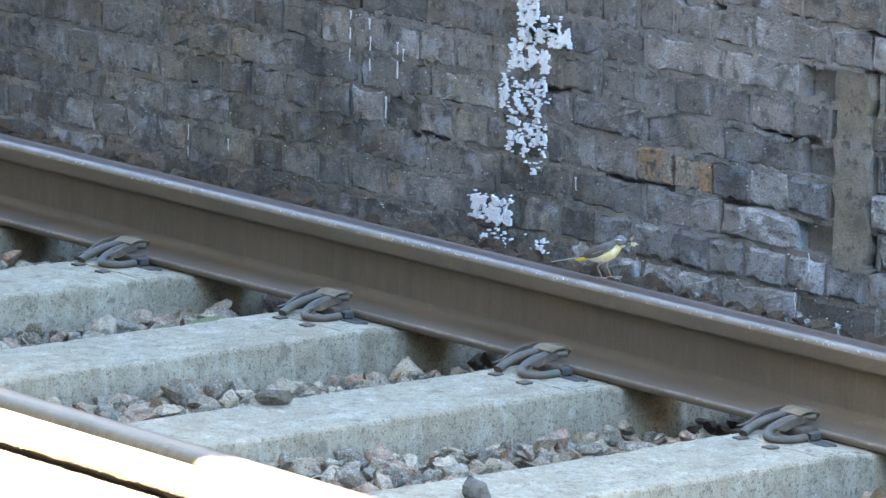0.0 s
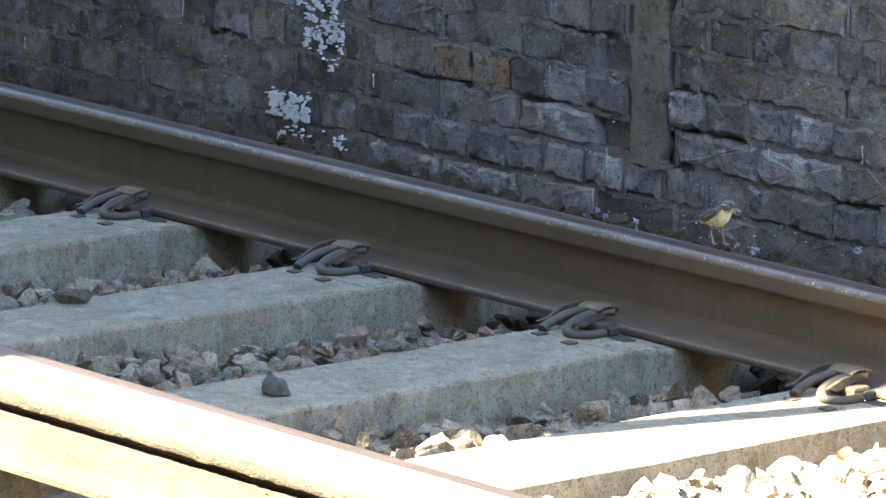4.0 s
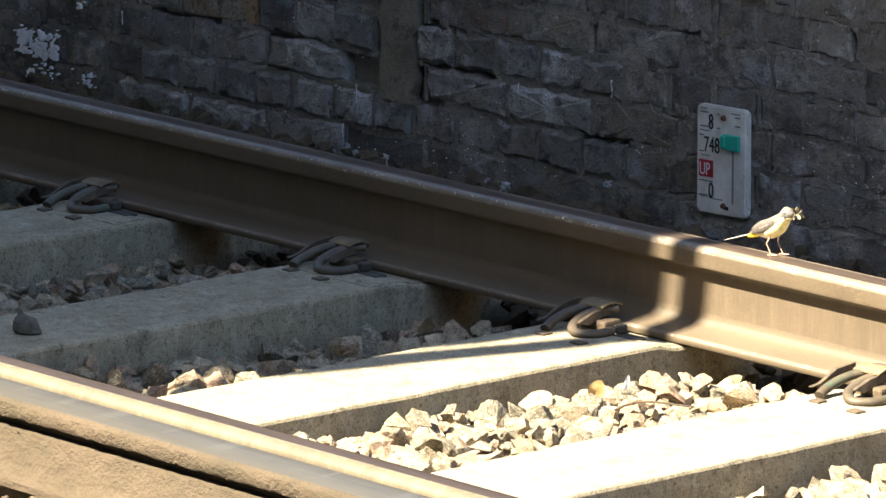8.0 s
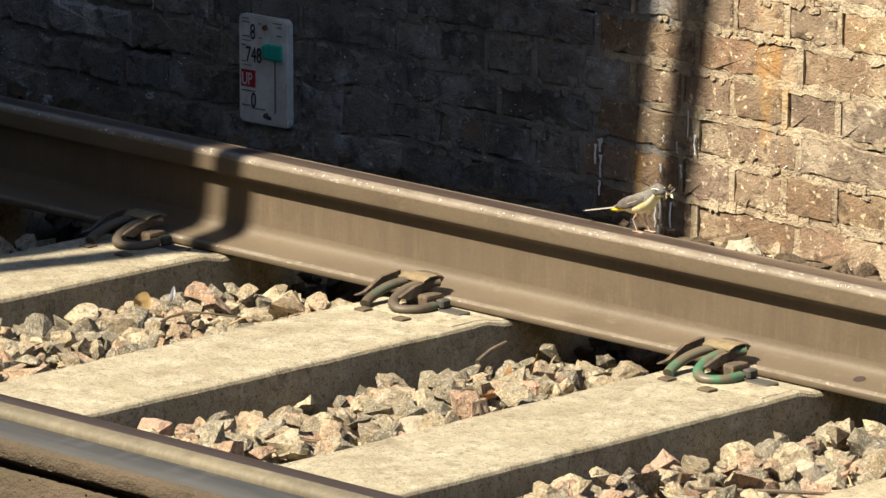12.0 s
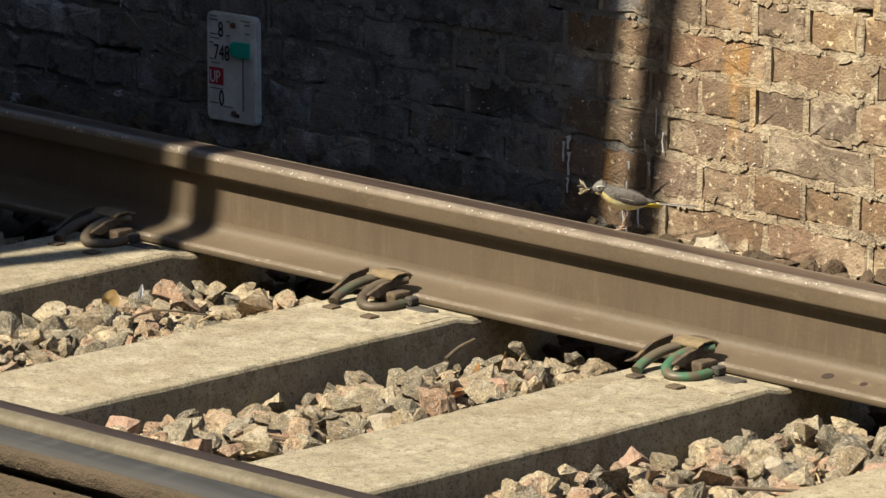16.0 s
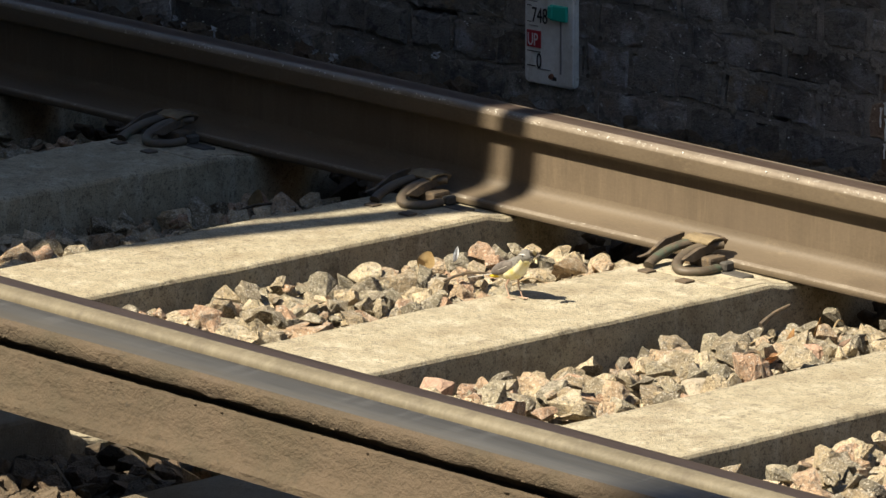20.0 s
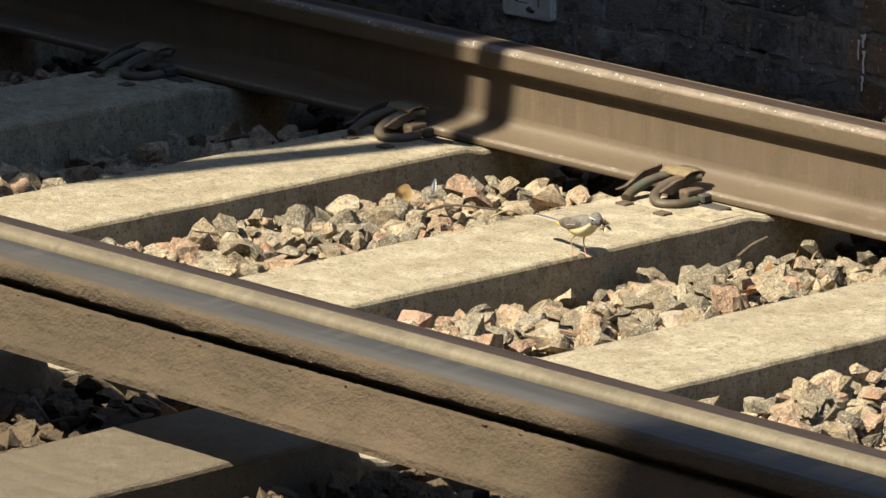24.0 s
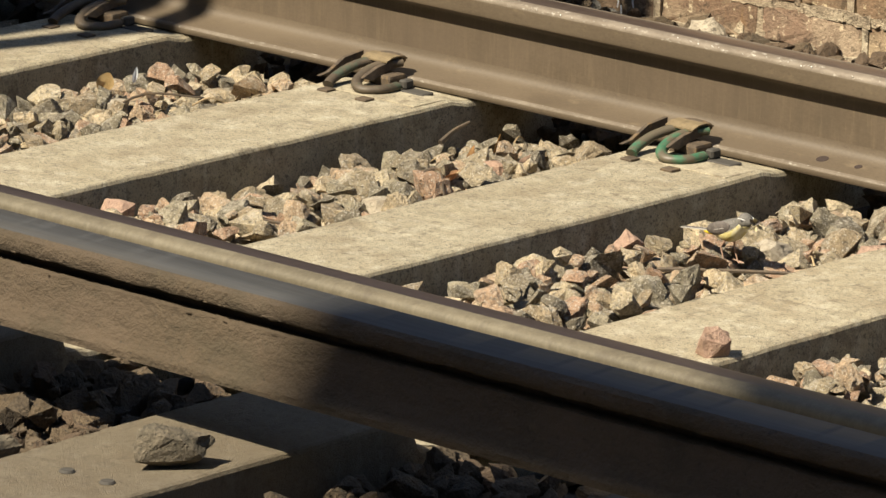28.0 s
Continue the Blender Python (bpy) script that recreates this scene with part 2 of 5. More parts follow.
RED = plain("red_print", (0.42, 0.03, 0.04), 0.5)
BLACK = plain("black_print", (0.015, 0.015, 0.018), 0.5)
WHITE = material("whitewash", (0.74, 0.77, 0.8), (0.88, 0.9, 0.92), 60, 0.85, 0.5, 200, stain=[(90, (0.4, 0.4, 0.4), 0.62, 0.06, 0.5)])
CLIP = material("rusty_spring_steel", (0.045, 0.034, 0.024), (0.11, 0.08, 0.05), 60, 0.75, 0.6, 400, 0.1, distance=0.0015, stain=[(50, (0.17, 0.11, 0.05), 0.6, 0.06, 0.7)])
CLIP_GREEN = material("green_painted_spring_steel", (0.03, 0.105, 0.055), (0.06, 0.15, 0.08), 40, 0.5, 0.3, 300, distance=0.001, stain=[(18, (0.10, 0.077, 0.05), 0.49, 0.05, 0.95)])
CLIP_WORN = material("rusty_steel_with_green_traces", (0.048, 0.036, 0.024), (0.1, 0.075, 0.046), 40, 0.6, 0.4, 300, distance=0.001, stain=[(24, (0.04, 0.08, 0.05), 0.6, 0.06, 0.6)])
SEAT = material("dusty_concrete", (0.19, 0.165, 0.113), (0.44, 0.385, 0.268), 30, 0.93, 1.0, 300, distance=0.005, grain=0.55, stain=[(12, (0.42, 0.37, 0.27), 0.57, 0.06, 0.7), (26, (0.13, 0.1, 0.065), 0.58, 0.04, 0.7), (90, (0.1, 0.085, 0.06), 0.61, 0.03, 0.8)])
CLIP_COVER = material("dusty_tan_steel", (0.1, 0.075, 0.04), (0.2, 0.15, 0.08), 40, 0.8, 0.5, 300, distance=0.001, stain=[(30, (0.22, 0.11, 0.04), 0.62, 0.05, 0.7)])
SCRAP = plain("cloudy_plastic", (0.62, 0.64, 0.66), 0.2)
FLECK = plain("pale_flecks", (0.72, 0.72, 0.68), 0.5)
GREY = plain("grey_print", (0.22, 0.22, 0.22), 0.6)
LETTER = plain("white_print", (0.75, 0.72, 0.72), 0.5)
BOLT = plain("rusty_bolt", (0.14, 0.06, 0.035), 0.8)
POT = material("glazed_pot", (0.4, 0.38, 0.33), (0.55, 0.52, 0.46), 20, 0.4, 0.1, 150)
CONTACT = material("polished_contact_top", (0.037, 0.037, 0.036), (0.087, 0.086, 0.083), 9, 0.6, 0.05, 120, 0.2, stretch=(0.05, 1, 1), distance=0.001, stain=[(14, (0.056, 0.048, 0.034), 0.55, 0.12, 0.7)])
PINK = material("pink_granite", (0.26, 0.165, 0.115), (0.46, 0.315, 0.23), 60, 0.92, 1.0, 320, distance=0.012, stain=[(75, (0.09, 0.06, 0.045), 0.61, 0.04, 0.7)])
PALE = material("pale_granite", (0.27, 0.23, 0.17), (0.48, 0.42, 0.32), 60, 0.92, 1.0, 320, distance=0.012, stain=[(75, (0.09, 0.077, 0.056), 0.61, 0.04, 0.7)])
DULL = material("dusty_stone", (0.072, 0.062, 0.043), (0.187, 0.155, 0.108), 50, 0.95, 1.0, 260, distance=0.014, stain=[(75, (0.036, 0.031, 0.023), 0.6, 0.04, 0.75)])
DARK = material("dark_stone", (0.07, 0.066, 0.054), (0.125, 0.118, 0.098), 50, 0.9, 0.6, 260, distance=0.003)
GOLD = material("golden_leaf", (0.55, 0.38, 0.16), (0.75, 0.58, 0.3), 60, 0.6, 0.2, 300)
OLIVE = material("pale_green_leaf", (0.16, 0.19, 0.08), (0.34, 0.36, 0.2), 40, 0.7, 0.4, 200)
STRAW = material("straw", (0.26, 0.18, 0.09), (0.42, 0.32, 0.18), 50, 0.8, 0.3, 200)
RUSTLEAF = material("brown_leaf", (0.2, 0.1, 0.045), (0.36, 0.2, 0.09), 60, 0.7, 0.3, 240)
LITTER = material("dead_leaf_litter", (0.05, 0.034, 0.02), (0.2, 0.13, 0.07), 30, 0.85, 0.5, 200, vary=0.5, island=True)
BLOOM = material("lime_bloomed_brick", (0.158, 0.151, 0.144), (0.427, 0.426, 0.420), 24, 0.92, 1.0, 240, vary=0.32, distance=0.01, grain=0.5, stain=[(4, (0.180, 0.163, 0.138), 0.5, 0.08, 0.75), (12, (0.629, 0.638, 0.649), 0.61, 0.05, 0.6), (26, (0.073, 0.068, 0.067), 0.59, 0.05, 0.75), (110, (0.067, 0.064, 0.060), 0.59, 0.03, 0.75)])
B_GREY = material("ash_grey_feathers", (0.09, 0.084, 0.074), (0.17, 0.16, 0.142), 160, 0.85, 0.4, 500, distance=0.001, stain=[(220, (0.06, 0.052, 0.042), 0.57, 0.05, 0.7), (150, (0.26, 0.24, 0.2), 0.62, 0.05, 0.5)])
B_YELLOW = material("lemon_feathers", (0.56, 0.47, 0.14), (0.76, 0.68, 0.3), 120, 0.85, 0.4, 500, distance=0.0015, stain=[(40, (0.76, 0.73, 0.58), 0.5, 0.08, 0.85), (200, (0.36, 0.3, 0.14), 0.62, 0.05, 0.4)])
B_VENT = material("bright_yellow_feathers", (0.7, 0.5, 0.02), (0.8, 0.62, 0.04), 120, 0.8, 0.2, 400, distance=0.001)
B_WING = material("dark_wing_feathers", (0.05, 0.042, 0.036), (0.14, 0.12, 0.105), 130, 0.75, 0.4, 400, distance=0.001)
B_THROAT = material("pale_throat_feathers", (0.5, 0.45, 0.22), (0.66, 0.6, 0.34), 140, 0.8, 0.2, 400, distance=0.001)
B_DARK = plain("black_feathers", (0.02, 0.02, 0.022), 0.6)
B_WHITE = plain("white_feathers", (0.75, 0.74, 0.7), 0.8)
B_PALE = plain("pale_tail_edge", (0.4, 0.38, 0.34), 0.8)
B_LEG = plain("pinkish_leg", (0.36, 0.24, 0.17), 0.6)
B_PREY = plain("pale_insect_wings", (0.4, 0.34, 0.2), 0.6)
PIT = plain("dark_rust_pit", (0.03, 0.019, 0.015), 0.9)
PAD = plain("dark_rubber_pad", (0.05, 0.045, 0.037), 0.8)


# ---- mesh helpers ----
def link(name, bm, mat, parent=None, smooth=False):
    me = bpy.data.meshes.new(name)
    bm.to_mesh(me)
    bm.free()
    if mat:
        me.materials.append(mat)
    if smooth:
        me.polygons.foreach_set("use_smooth", [True] * len(me.polygons))
        me.set_sharp_from_angle(angle=radians(38))
    ob = new(name, me)
    ob.parent = parent
    return ob


def part(name, bm, mat, parent, label="", smooth=False):
    """Links a bmesh as one mesh object under a thing or a part."""
    return tagged(link(name, bm, mat, parent, smooth), label)


def thing(name, x=0.0, y=0.0, z=0.0, label="", category="", group="", kind=""):
    ob = new(name)
    ob.empty_display_size = 0.05
    ob.matrix_basis = pose(x, y, z)
    return tagged(ob, label, category, group, kind)


def box(x0, x1, y0, y1, z0, z1, bevel=0.0, segments=1, bm=None):
    bm = bm or bmesh.new()
    made = bmesh.ops.create_cube(bm, size=1)["verts"]
    bmesh.ops.transform(bm, verts=made, matrix=Matrix.Translation(((x0 + x1) / 2, (y0 + y1) / 2, (z0 + z1) / 2)) @ Matrix.Diagonal((x1 - x0, y1 - y0, z1 - z0, 1)))
    if bevel:
        edges = list({e for v in made for e in v.link_edges})
        bmesh.ops.bevel(bm, geom=edges, offset=bevel, segments=segments, affect="EDGES", profile=0.6)
    return bm


def tube(points, radius, sides=8, bm=None, ends=True):
    """A round bar along points; radius is one number or one a point."""
    bm = bm or bmesh.new()
    pts = [Vector(q) for q in points]
    radii = radius if isinstance(radius, (list, tuple)) else [radius] * len(pts)
    rings, side = [], None
    for i, q in enumerate(pts):
        way = (pts[min(i + 1, len(pts) - 1)] - pts[max(i - 1, 0)]).normalized()
        if side is None:
            side = way.orthogonal().normalized()
        side = (side - way * side.dot(way)).normalized()
        up = way.cross(side)
        rings.append([bm.verts.new(q + (side * math.cos(a) + up * math.sin(a)) * radii[i]) for a in (2 * math.pi * k / sides for k in range(sides))])
    for r, s in zip(rings, rings[1:]):
        for k in range(sides):
            bm.faces.new((r[k], r[(k + 1) % sides], s[(k + 1) % sides], s[k]))
    if ends:
        bm.faces.new(rings[0][::-1])
        bm.faces.new(rings[-1])
    return bm


def smooth_path(points, steps=5):
    """Catmull-Rom through the points."""
    p = [Vector(q) for q in points]
    p = [2 * p[0] - p[1]] + p + [2 * p[-1] - p[-2]]
    out = []
    for i in range(1, len(p) - 2):
        for k in range(steps):
            u = k / steps
            out.append(0.5 * (2 * p[i] + (p[i + 1] - p[i - 1]) * u + (2 * p[i - 1] - 5 * p[i] + 4 * p[i + 1] - p[i + 2]) * u * u + (3 * p[i] - p[i - 1] - 3 * p[i + 1] + p[i + 2]) * u ** 3))
    return out + [p[-2]]


# ---- setting: ground, wall, and unseen walls that block the sky ----
RAIL_Y = (0.0, -1.505)
SLEEPERS = [-4.70, -4.03, -3.36, -2.68, -2.008, -1.332, -0.631, 0.016, 0.679, 1.346, 2.022, 2.69, 3.36]
WALL_Y = 0.80

bm = box(-400, 400, -400, 400, -1.2, -0.16)
tagged(link("ground", bm, GROUND), "dark old ballast ground beside the track", "ground", kind="structure")


def ballast_height(x, y):
    n = noise.noise(Vector((x * 2.2, y * 2.2, 3.1))) * 0.012
    h = -0.085 + n
    if y > 0.1:
        h -= 0.012 * min(1, (y - 0.1) / 0.3)
    if y > 0.5:
        h += 0.019 * min(1, (y - 0.5) / 0.2)
    if -1.45 < y < 0.1:
        h -= 0.003 - 0.02 * max(0, min(1, (-0.55 - y) / 0.3))
        if x < -0.25:
            h -= 0.003 + 0.02 * max(0, min(1, (y + 1.0) / 0.5))
    if y < -1.58:
        h += 0.055
    return h


bm = bmesh.new()
nx, ny = 180, 70
grid = [[bm.verts.new((-6 + 11 * i / nx, -3.6 + 4.5 * j / ny, ballast_height(-6 + 11 * i / nx, -3.6 + 4.5 * j / ny) - 0.012)) for j in range(ny + 1)] for i in range(nx + 1)]
for i in range(nx):
    for j in range(ny):
        bm.faces.new((grid[i][j], grid[i + 1][j], grid[i + 1][j + 1], grid[i][j + 1]))
track_bed = tagged(link("track_bed", bm, SOIL, smooth=True), "dark grit under the ballast stones", "track bed", kind="structure")

# platform wall: mortar core, with bricks in front of it
wall = tagged(link("wall_platform", box(-40, 30, WALL_Y + 0.03, WALL_Y + 0.6, -0.5, 1.02), MORTAR), "sooty brick platform wall in english bond", "wall", kind="structure")
tagged(link("platform", box(-40, 30, WALL_Y - 0.02, WALL_Y + 6, 1.024, 1.12), CONCRETE), "grey concrete platform edge above the wall", "platform", kind="structure")


# Added out of view: keeps low sky light off the shaded track.
tagged(link("wall_opposite", box(-60, 50, -14.6, -14.0, -0.5, 12.0), MORTAR), "unseen tall wall added to block low sky light", "wall", kind="structure")

# Added out of view: gives the rail tops something dark to reflect.
tagged(link("wall_station", box(-60, 50, 6.8, 7.2, -0.5, 5.6), MORTAR), "unseen dark wall added behind the platform", "wall", kind="structure")

# ---- track ----
def rail_profile():
    right = [(0.072, -0.009), (0.0735, -0.007), (0.0735, 0.0005), (0.072, 0.0032), (0.067, 0.0052), (0.052, 0.0088), (0.036, 0.0125), (0.0245, 0.0163), (0.0172, 0.0215), (0.0134, 0.028),
             (0.0121, 0.037), (0.0116, 0.060), (0.0115, 0.084), (0.0115, 0.105), (0.0118, 0.1092), (0.0136, 0.1122), (0.0172, 0.1145), (0.0332, 0.1192), (0.0346, 0.1202), (0.0352, 0.1222),
             (0.0353, 0.1262), (0.0352, 0.143), (0.0350, 0.1464), (0.0338, 0.1502), (0.031, 0.1536), (0.027, 0.1560), (0.022, 0.1573), (0.012, 0.1586)]
    return right + [(-a, b) for a, b in reversed(right)]


def rail(y, label, mat, worn):
    bm = bmesh.new()
    outline = rail_profile()
    xs = [-40.0] + [-6 + 0.5 * i for i in range(25)] + [30.0]
    rings = [[bm.verts.new((x, a, b)) for a, b in outline] for x in xs]
    n = len(outline)
    for r, s in zip(rings, rings[1:]):
        for k in range(n):
            f = bm.faces.new((r[k], s[k], s[(k + 1) % n], r[(k + 1) % n]))
            # 29-32: worn corner; 26 and 51-52: pale lines that paint in edge glints.
            f.material_index = 2 if y == 0 and (k == 26 or 29 <= k <= 32 or 51 <= k <= 52) else 1 if worn[0] <= k <= worn[1] else 0
    bmesh.ops.recalc_face_normals(bm, faces=bm.faces)
    holder = thing("rail", 0, y, 0.004, label, "rail", "running rails")
    split_rail(bm, n, (10, 16), mat, BRIGHT if y == 0 else GAUGE, holder, web=RAIL_WEB)
    return holder


def split_rail(bm, n, cuts, mat, polish, holder, back=None, web=None):
    """The foot, web and head of a rolled rail as parts; cuts: the outline's corners where web and head begin."""
    bm.faces.index_update()
    low, high = cuts
    high2, low2 = back or (n - 1 - high, n - 1 - low)
    for name, keep in (("foot", lambda k: k < low or k >= low2), ("web", lambda k: low <= k < high or high2 <= k < low2), ("head", lambda k: high <= k < high2)):
        piece = bm.copy()
        bmesh.ops.delete(piece, geom=[f for f in piece.faces if not keep(f.index % n)], context="FACES")
        ob = part(name, piece, web if web and name == "web" else mat, holder, "worn rail head" if name == "head" else "", smooth=True)
        ob.data.materials.append(polish)
        ob.data.materials.append(CORNER_GLINT)
    bm.free()


far_rail = rail(RAIL_Y[0], "rust-brown flat-bottomed steel rail beside the brick wall", RUST, (24, 28))
near_rail = rail(RAIL_Y[1], "dusty brown flat-bottomed steel rail with a worn head", OLIVE_RAIL, (24, 27))


def seat_drop(y):
    """How far the sleeper's top lies lower at the rail seats; y is measured from the sleeper's middle."""
    near = min(abs(y - (r + 0.7525)) for r in RAIL_Y)
    u = max(0, min(1, (0.125 - near) / 0.04))
    return 0.0095 * u * u * (3 - 2 * u)


def sleeper(x):
    bm = box(-0.125, 0.125, -1.60, 1.255, -0.2, 0.0)
    for v in bm.verts:
        if v.co.z < -0.1:
            v.co.x *= 1.10
    bmesh.ops.subdivide_edges(bm, edges=[e for e in bm.edges if abs(e.verts[0].co.y - e.verts[1].co.y) > 1], cuts=150)
    top = [e for e in bm.edges if all(v.co.z > -0.01 for v in e.verts) and abs(abs(e.verts[0].co.x) - 0.125) < 0.01 and abs(abs(e.verts[1].co.x) - 0.125) < 0.01 and e.verts[0].co.x * e.verts[1].co.x > 0]
    bmesh.ops.bevel(bm, geom=top, offset=0.007, segments=2, affect="EDGES", profile=0.5)
    for v in bm.verts:
        if v.co.y < -0.885 and v.co.z > -0.1:
            v.co.z += 0.046
        w = noise.noise(Vector((x * 9, v.co.y * 14, v.co.x * 30)))
        chip = noise.noise(Vector((x * 9, v.co.y * 55, 2.0))) + 0.6 * noise.noise(Vector((x * 9, v.co.y * 120, 5.0)))
        v.co.x += 0.002 * w
        if abs(v.co.x) > 0.11 and v.co.z > -0.02:
            v.co.x -= math.copysign(0.0028 * max(0, chip), v.co.x)
            v.co.z -= 0.002 * max(0, chip)
        v.co.z += 0.0015 * noise.noise(Vector((x * 5, v.co.y * 7, v.co.x * 20 + 4))) - (seat_drop(v.co.y) if v.co.z > -0.1 else 0)
    holder = thing("sleeper", x, -0.7525, 0.0, "weathered grey concrete sleeper lying in ballast", "sleeper", "sleepers under the rails")
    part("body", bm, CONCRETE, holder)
    for y in RAIL_Y:
        seat = box(-0.112, 0.112, y + 0.7525 - 0.2, y + 0.7525 + 0.2, -0.01, 0.0014, 0.001)
        bmesh.ops.subdivide_edges(seat, edges=[e for e in seat.edges if abs(e.verts[0].co.y - e.verts[1].co.y) > 0.2], cuts=16)
        for v in seat.verts:
            v.co.z -= seat_drop(v.co.y)
        part("rail_seat", seat, SEAT, holder, "dust-stained concrete rail seat")
    return holder


for x in SLEEPERS:
    sleeper(x)

# clips that hold the rails
def clip_path_c():
    return smooth_path([(0.0, -0.078, 0.040), (-0.014, -0.104, 0.039), (-0.02, -0.138, 0.031), (-0.012, -0.172, 0.017), (0.014, -0.188, 0.0105), (0.038, -0.168, 0.0105), (0.042, -0.135, 0.0115)], 5)


def clip_path_s():
    return smooth_path([(-0.024, -0.084, 0.041), (-0.044, -0.11, 0.040), (-0.054, -0.145, 0.031), (-0.054, -0.180, 0.018), (-0.048, -0.2, 0.010)], 5)


def blade(x, outline, thick):
    """A flat steel leaf standing on edge along the sleeper: outline of (y, z)."""
    bm = bmesh.new()
    a = [bm.verts.new((x + 0.004 * i / len(outline), q[0], q[1])) for i, q in enumerate(outline)]
    c = [bm.verts.new((v.co.x - thick, v.co.y, v.co.z)) for v in a]
    bm.faces.new(a)
    bm.faces.new(c[::-1])
    for k in range(len(a)):
        bm.faces.new((a[k], c[k], c[(k + 1) % len(a)], a[(k + 1) % len(a)]))
    bmesh.ops.recalc_face_normals(bm, faces=bm.faces)
    bmesh.ops.bevel(bm, geom=list(bm.edges), offset=0.0008, segments=1, affect="EDGES")
    return bm


def fold(points, width, thick, bm=None):
    """A bent flat strip through points, width along x."""
    bm = bm or bmesh.new()
    rows = []
    for q in points:
        q = Vector(q)
        rows.append([bm.verts.new(q + Vector((dx, 0, dz))) for dx, dz in ((-width / 2, 0), (width / 2, 0), (width / 2, thick), (-width / 2, thick))])
    for a, b in zip(rows, rows[1:]):
        for k in range(4):
            bm.faces.new((a[k], a[(k + 1) % 4], b[(k + 1) % 4], b[k]))
    bm.faces.new(rows[0][::-1])
    bm.faces.new(rows[-1])
    return bm


def ball(x, y, z, rx, ry, rz, bm=None, detail=2):
    bm = bm or bmesh.new()
    v = bmesh.ops.create_icosphere(bm, subdivisions=detail, radius=1)["verts"]
    bmesh.ops.transform(bm, verts=v, matrix=Matrix.Translation((x, y, z)) @ Matrix.Diagonal((rx, ry, rz, 1)))
    return bm


def rail_clip(green):
    holder = thing("rail_clip", 0, 0, 0.003, "green-painted looped spring clip with rusty leaf on a sleeper" if green else "rusty looped spring clip holding the rail to a sleeper", "rail clip", "clips along the rails")
    rod = CLIP_GREEN if green else CLIP_WORN
    part("loop", tube(clip_path_c(), 0.0092, 10), rod, holder, smooth=True)
    part("loop", tube(clip_path_s(), 0.0092, 10), rod, holder, smooth=True)
    part("leaf", blade(-0.084, [(-0.182, 0.016), (-0.160, 0.020), (-0.122, 0.043), (-0.078, 0.049), (-0.080, 0.030), (-0.130, 0.008)], 0.007), CLIP, holder, "dark rusty steel leaf on edge")
    part("leaf", blade(-0.004, [(-0.168, 0.024), (-0.130, 0.040), (-0.086, 0.048), (-0.086, 0.030), (-0.115, 0.026), (-0.145, 0.016)], 0.008), CLIP, holder, "dark rusty steel leaf on edge")
    part("cover", fold([(-0.028, -0.114, 0.045), (-0.028, -0.1, 0.051), (-0.026, -0.084, 0.052), (-0.024, -0.07, 0.046)], 0.056, 0.003), CLIP_COVER, holder, "dusty tan steel strap over the loops")
    bm = tube(smooth_path([(-0.06, -0.088, 0.043), (-0.036, -0.08, 0.047), (-0.012, -0.076, 0.045), (-0.002, -0.076, 0.041)], 3), [0.006, 0.0075, 0.009, 0.010, 0.0105, 0.011, 0.0115, 0.0115, 0.011, 0.009], 9)
    part("toe", bm, CLIP, holder, "blunt rust-brown end of the clip", smooth=True)
    part("shoulder", box(-0.04, 0.02, -0.128, -0.088, -0.002, 0.024, 0.006, 2), CLIP, holder, "dark cast-iron shoulder")
    part("insulator", box(0.046, 0.098, -0.138, -0.11, -0.001, 0.006, 0.002), PAD, holder, "dark nylon insulator")
    part("insulator_lip", box(0.04, 0.056, -0.132, -0.11, 0.006, 0.024, 0.003), PAD, holder)
    part("foot_tab", box(0.034, 0.058, -0.228, -0.206, -0.002, 0.006, 0.001), CLIP, holder)
    part("foot_tab", box(-0.052, -0.03, -0.222, -0.2, -0.002, 0.006, 0.001), CLIP, holder)
    return holder


for make_green, xs in ((False, SLEEPERS[:9]), (True, SLEEPERS[9:])):
    first = None
    for x in xs:
        for y in RAIL_Y[:1] if make_green else RAIL_Y:
            where = pose(x + random.uniform(-0.004, 0.004), y, 0.003, 0, 0, random.uniform(-2, 2))
            if first is None:
                first = rail_clip(make_green)
                for o in first.children:
                    o.data.transform(Matrix.Translation((-0.031, 0, -0.0045)) @ Matrix.Diagonal((1.04, 1.04, 0.84, 1)) @ Matrix.Translation((0, 0.004, 0)))
                first.matrix_basis = where
            else:
                copy_thing(first, where)

# rail pads under the rail foot
pad_mesh = None
for y in RAIL_Y:
    for x in SLEEPERS:
        if pad_mesh is None:
            pad = link("rail_pad", box(-0.085, 0.085, -0.066, 0.066, 0.0, 0.0038), PAD)
            pad_mesh = pad.data
        else:
            pad = new("rail_pad", pad_mesh)
        tagged(pad, "thin dark rubber pad under the rail foot", "rail pad", "pads under the rails")
        pad.matrix_basis = pose(x, y, -0.0085)

# pits in the far rail's foot
for x, r in ((1.522, 0.011), (1.595, 0.007)):
    bm = bmesh.new()
    bmesh.ops.create_cone(bm, cap_ends=True, segments=16, radius1=r, radius2=r * 0.9, depth=0.0014)
    bmesh.ops.transform(bm, verts=bm.verts, matrix=pose(x, -0.0400, 0.0116, 13))
    part("bolt_hole", bm, PIT, far_rail, "dark round pit in the rail foot")

# pale flecks along the gauge corner of the far rail, painted in place of glints
bm = bmesh.new()
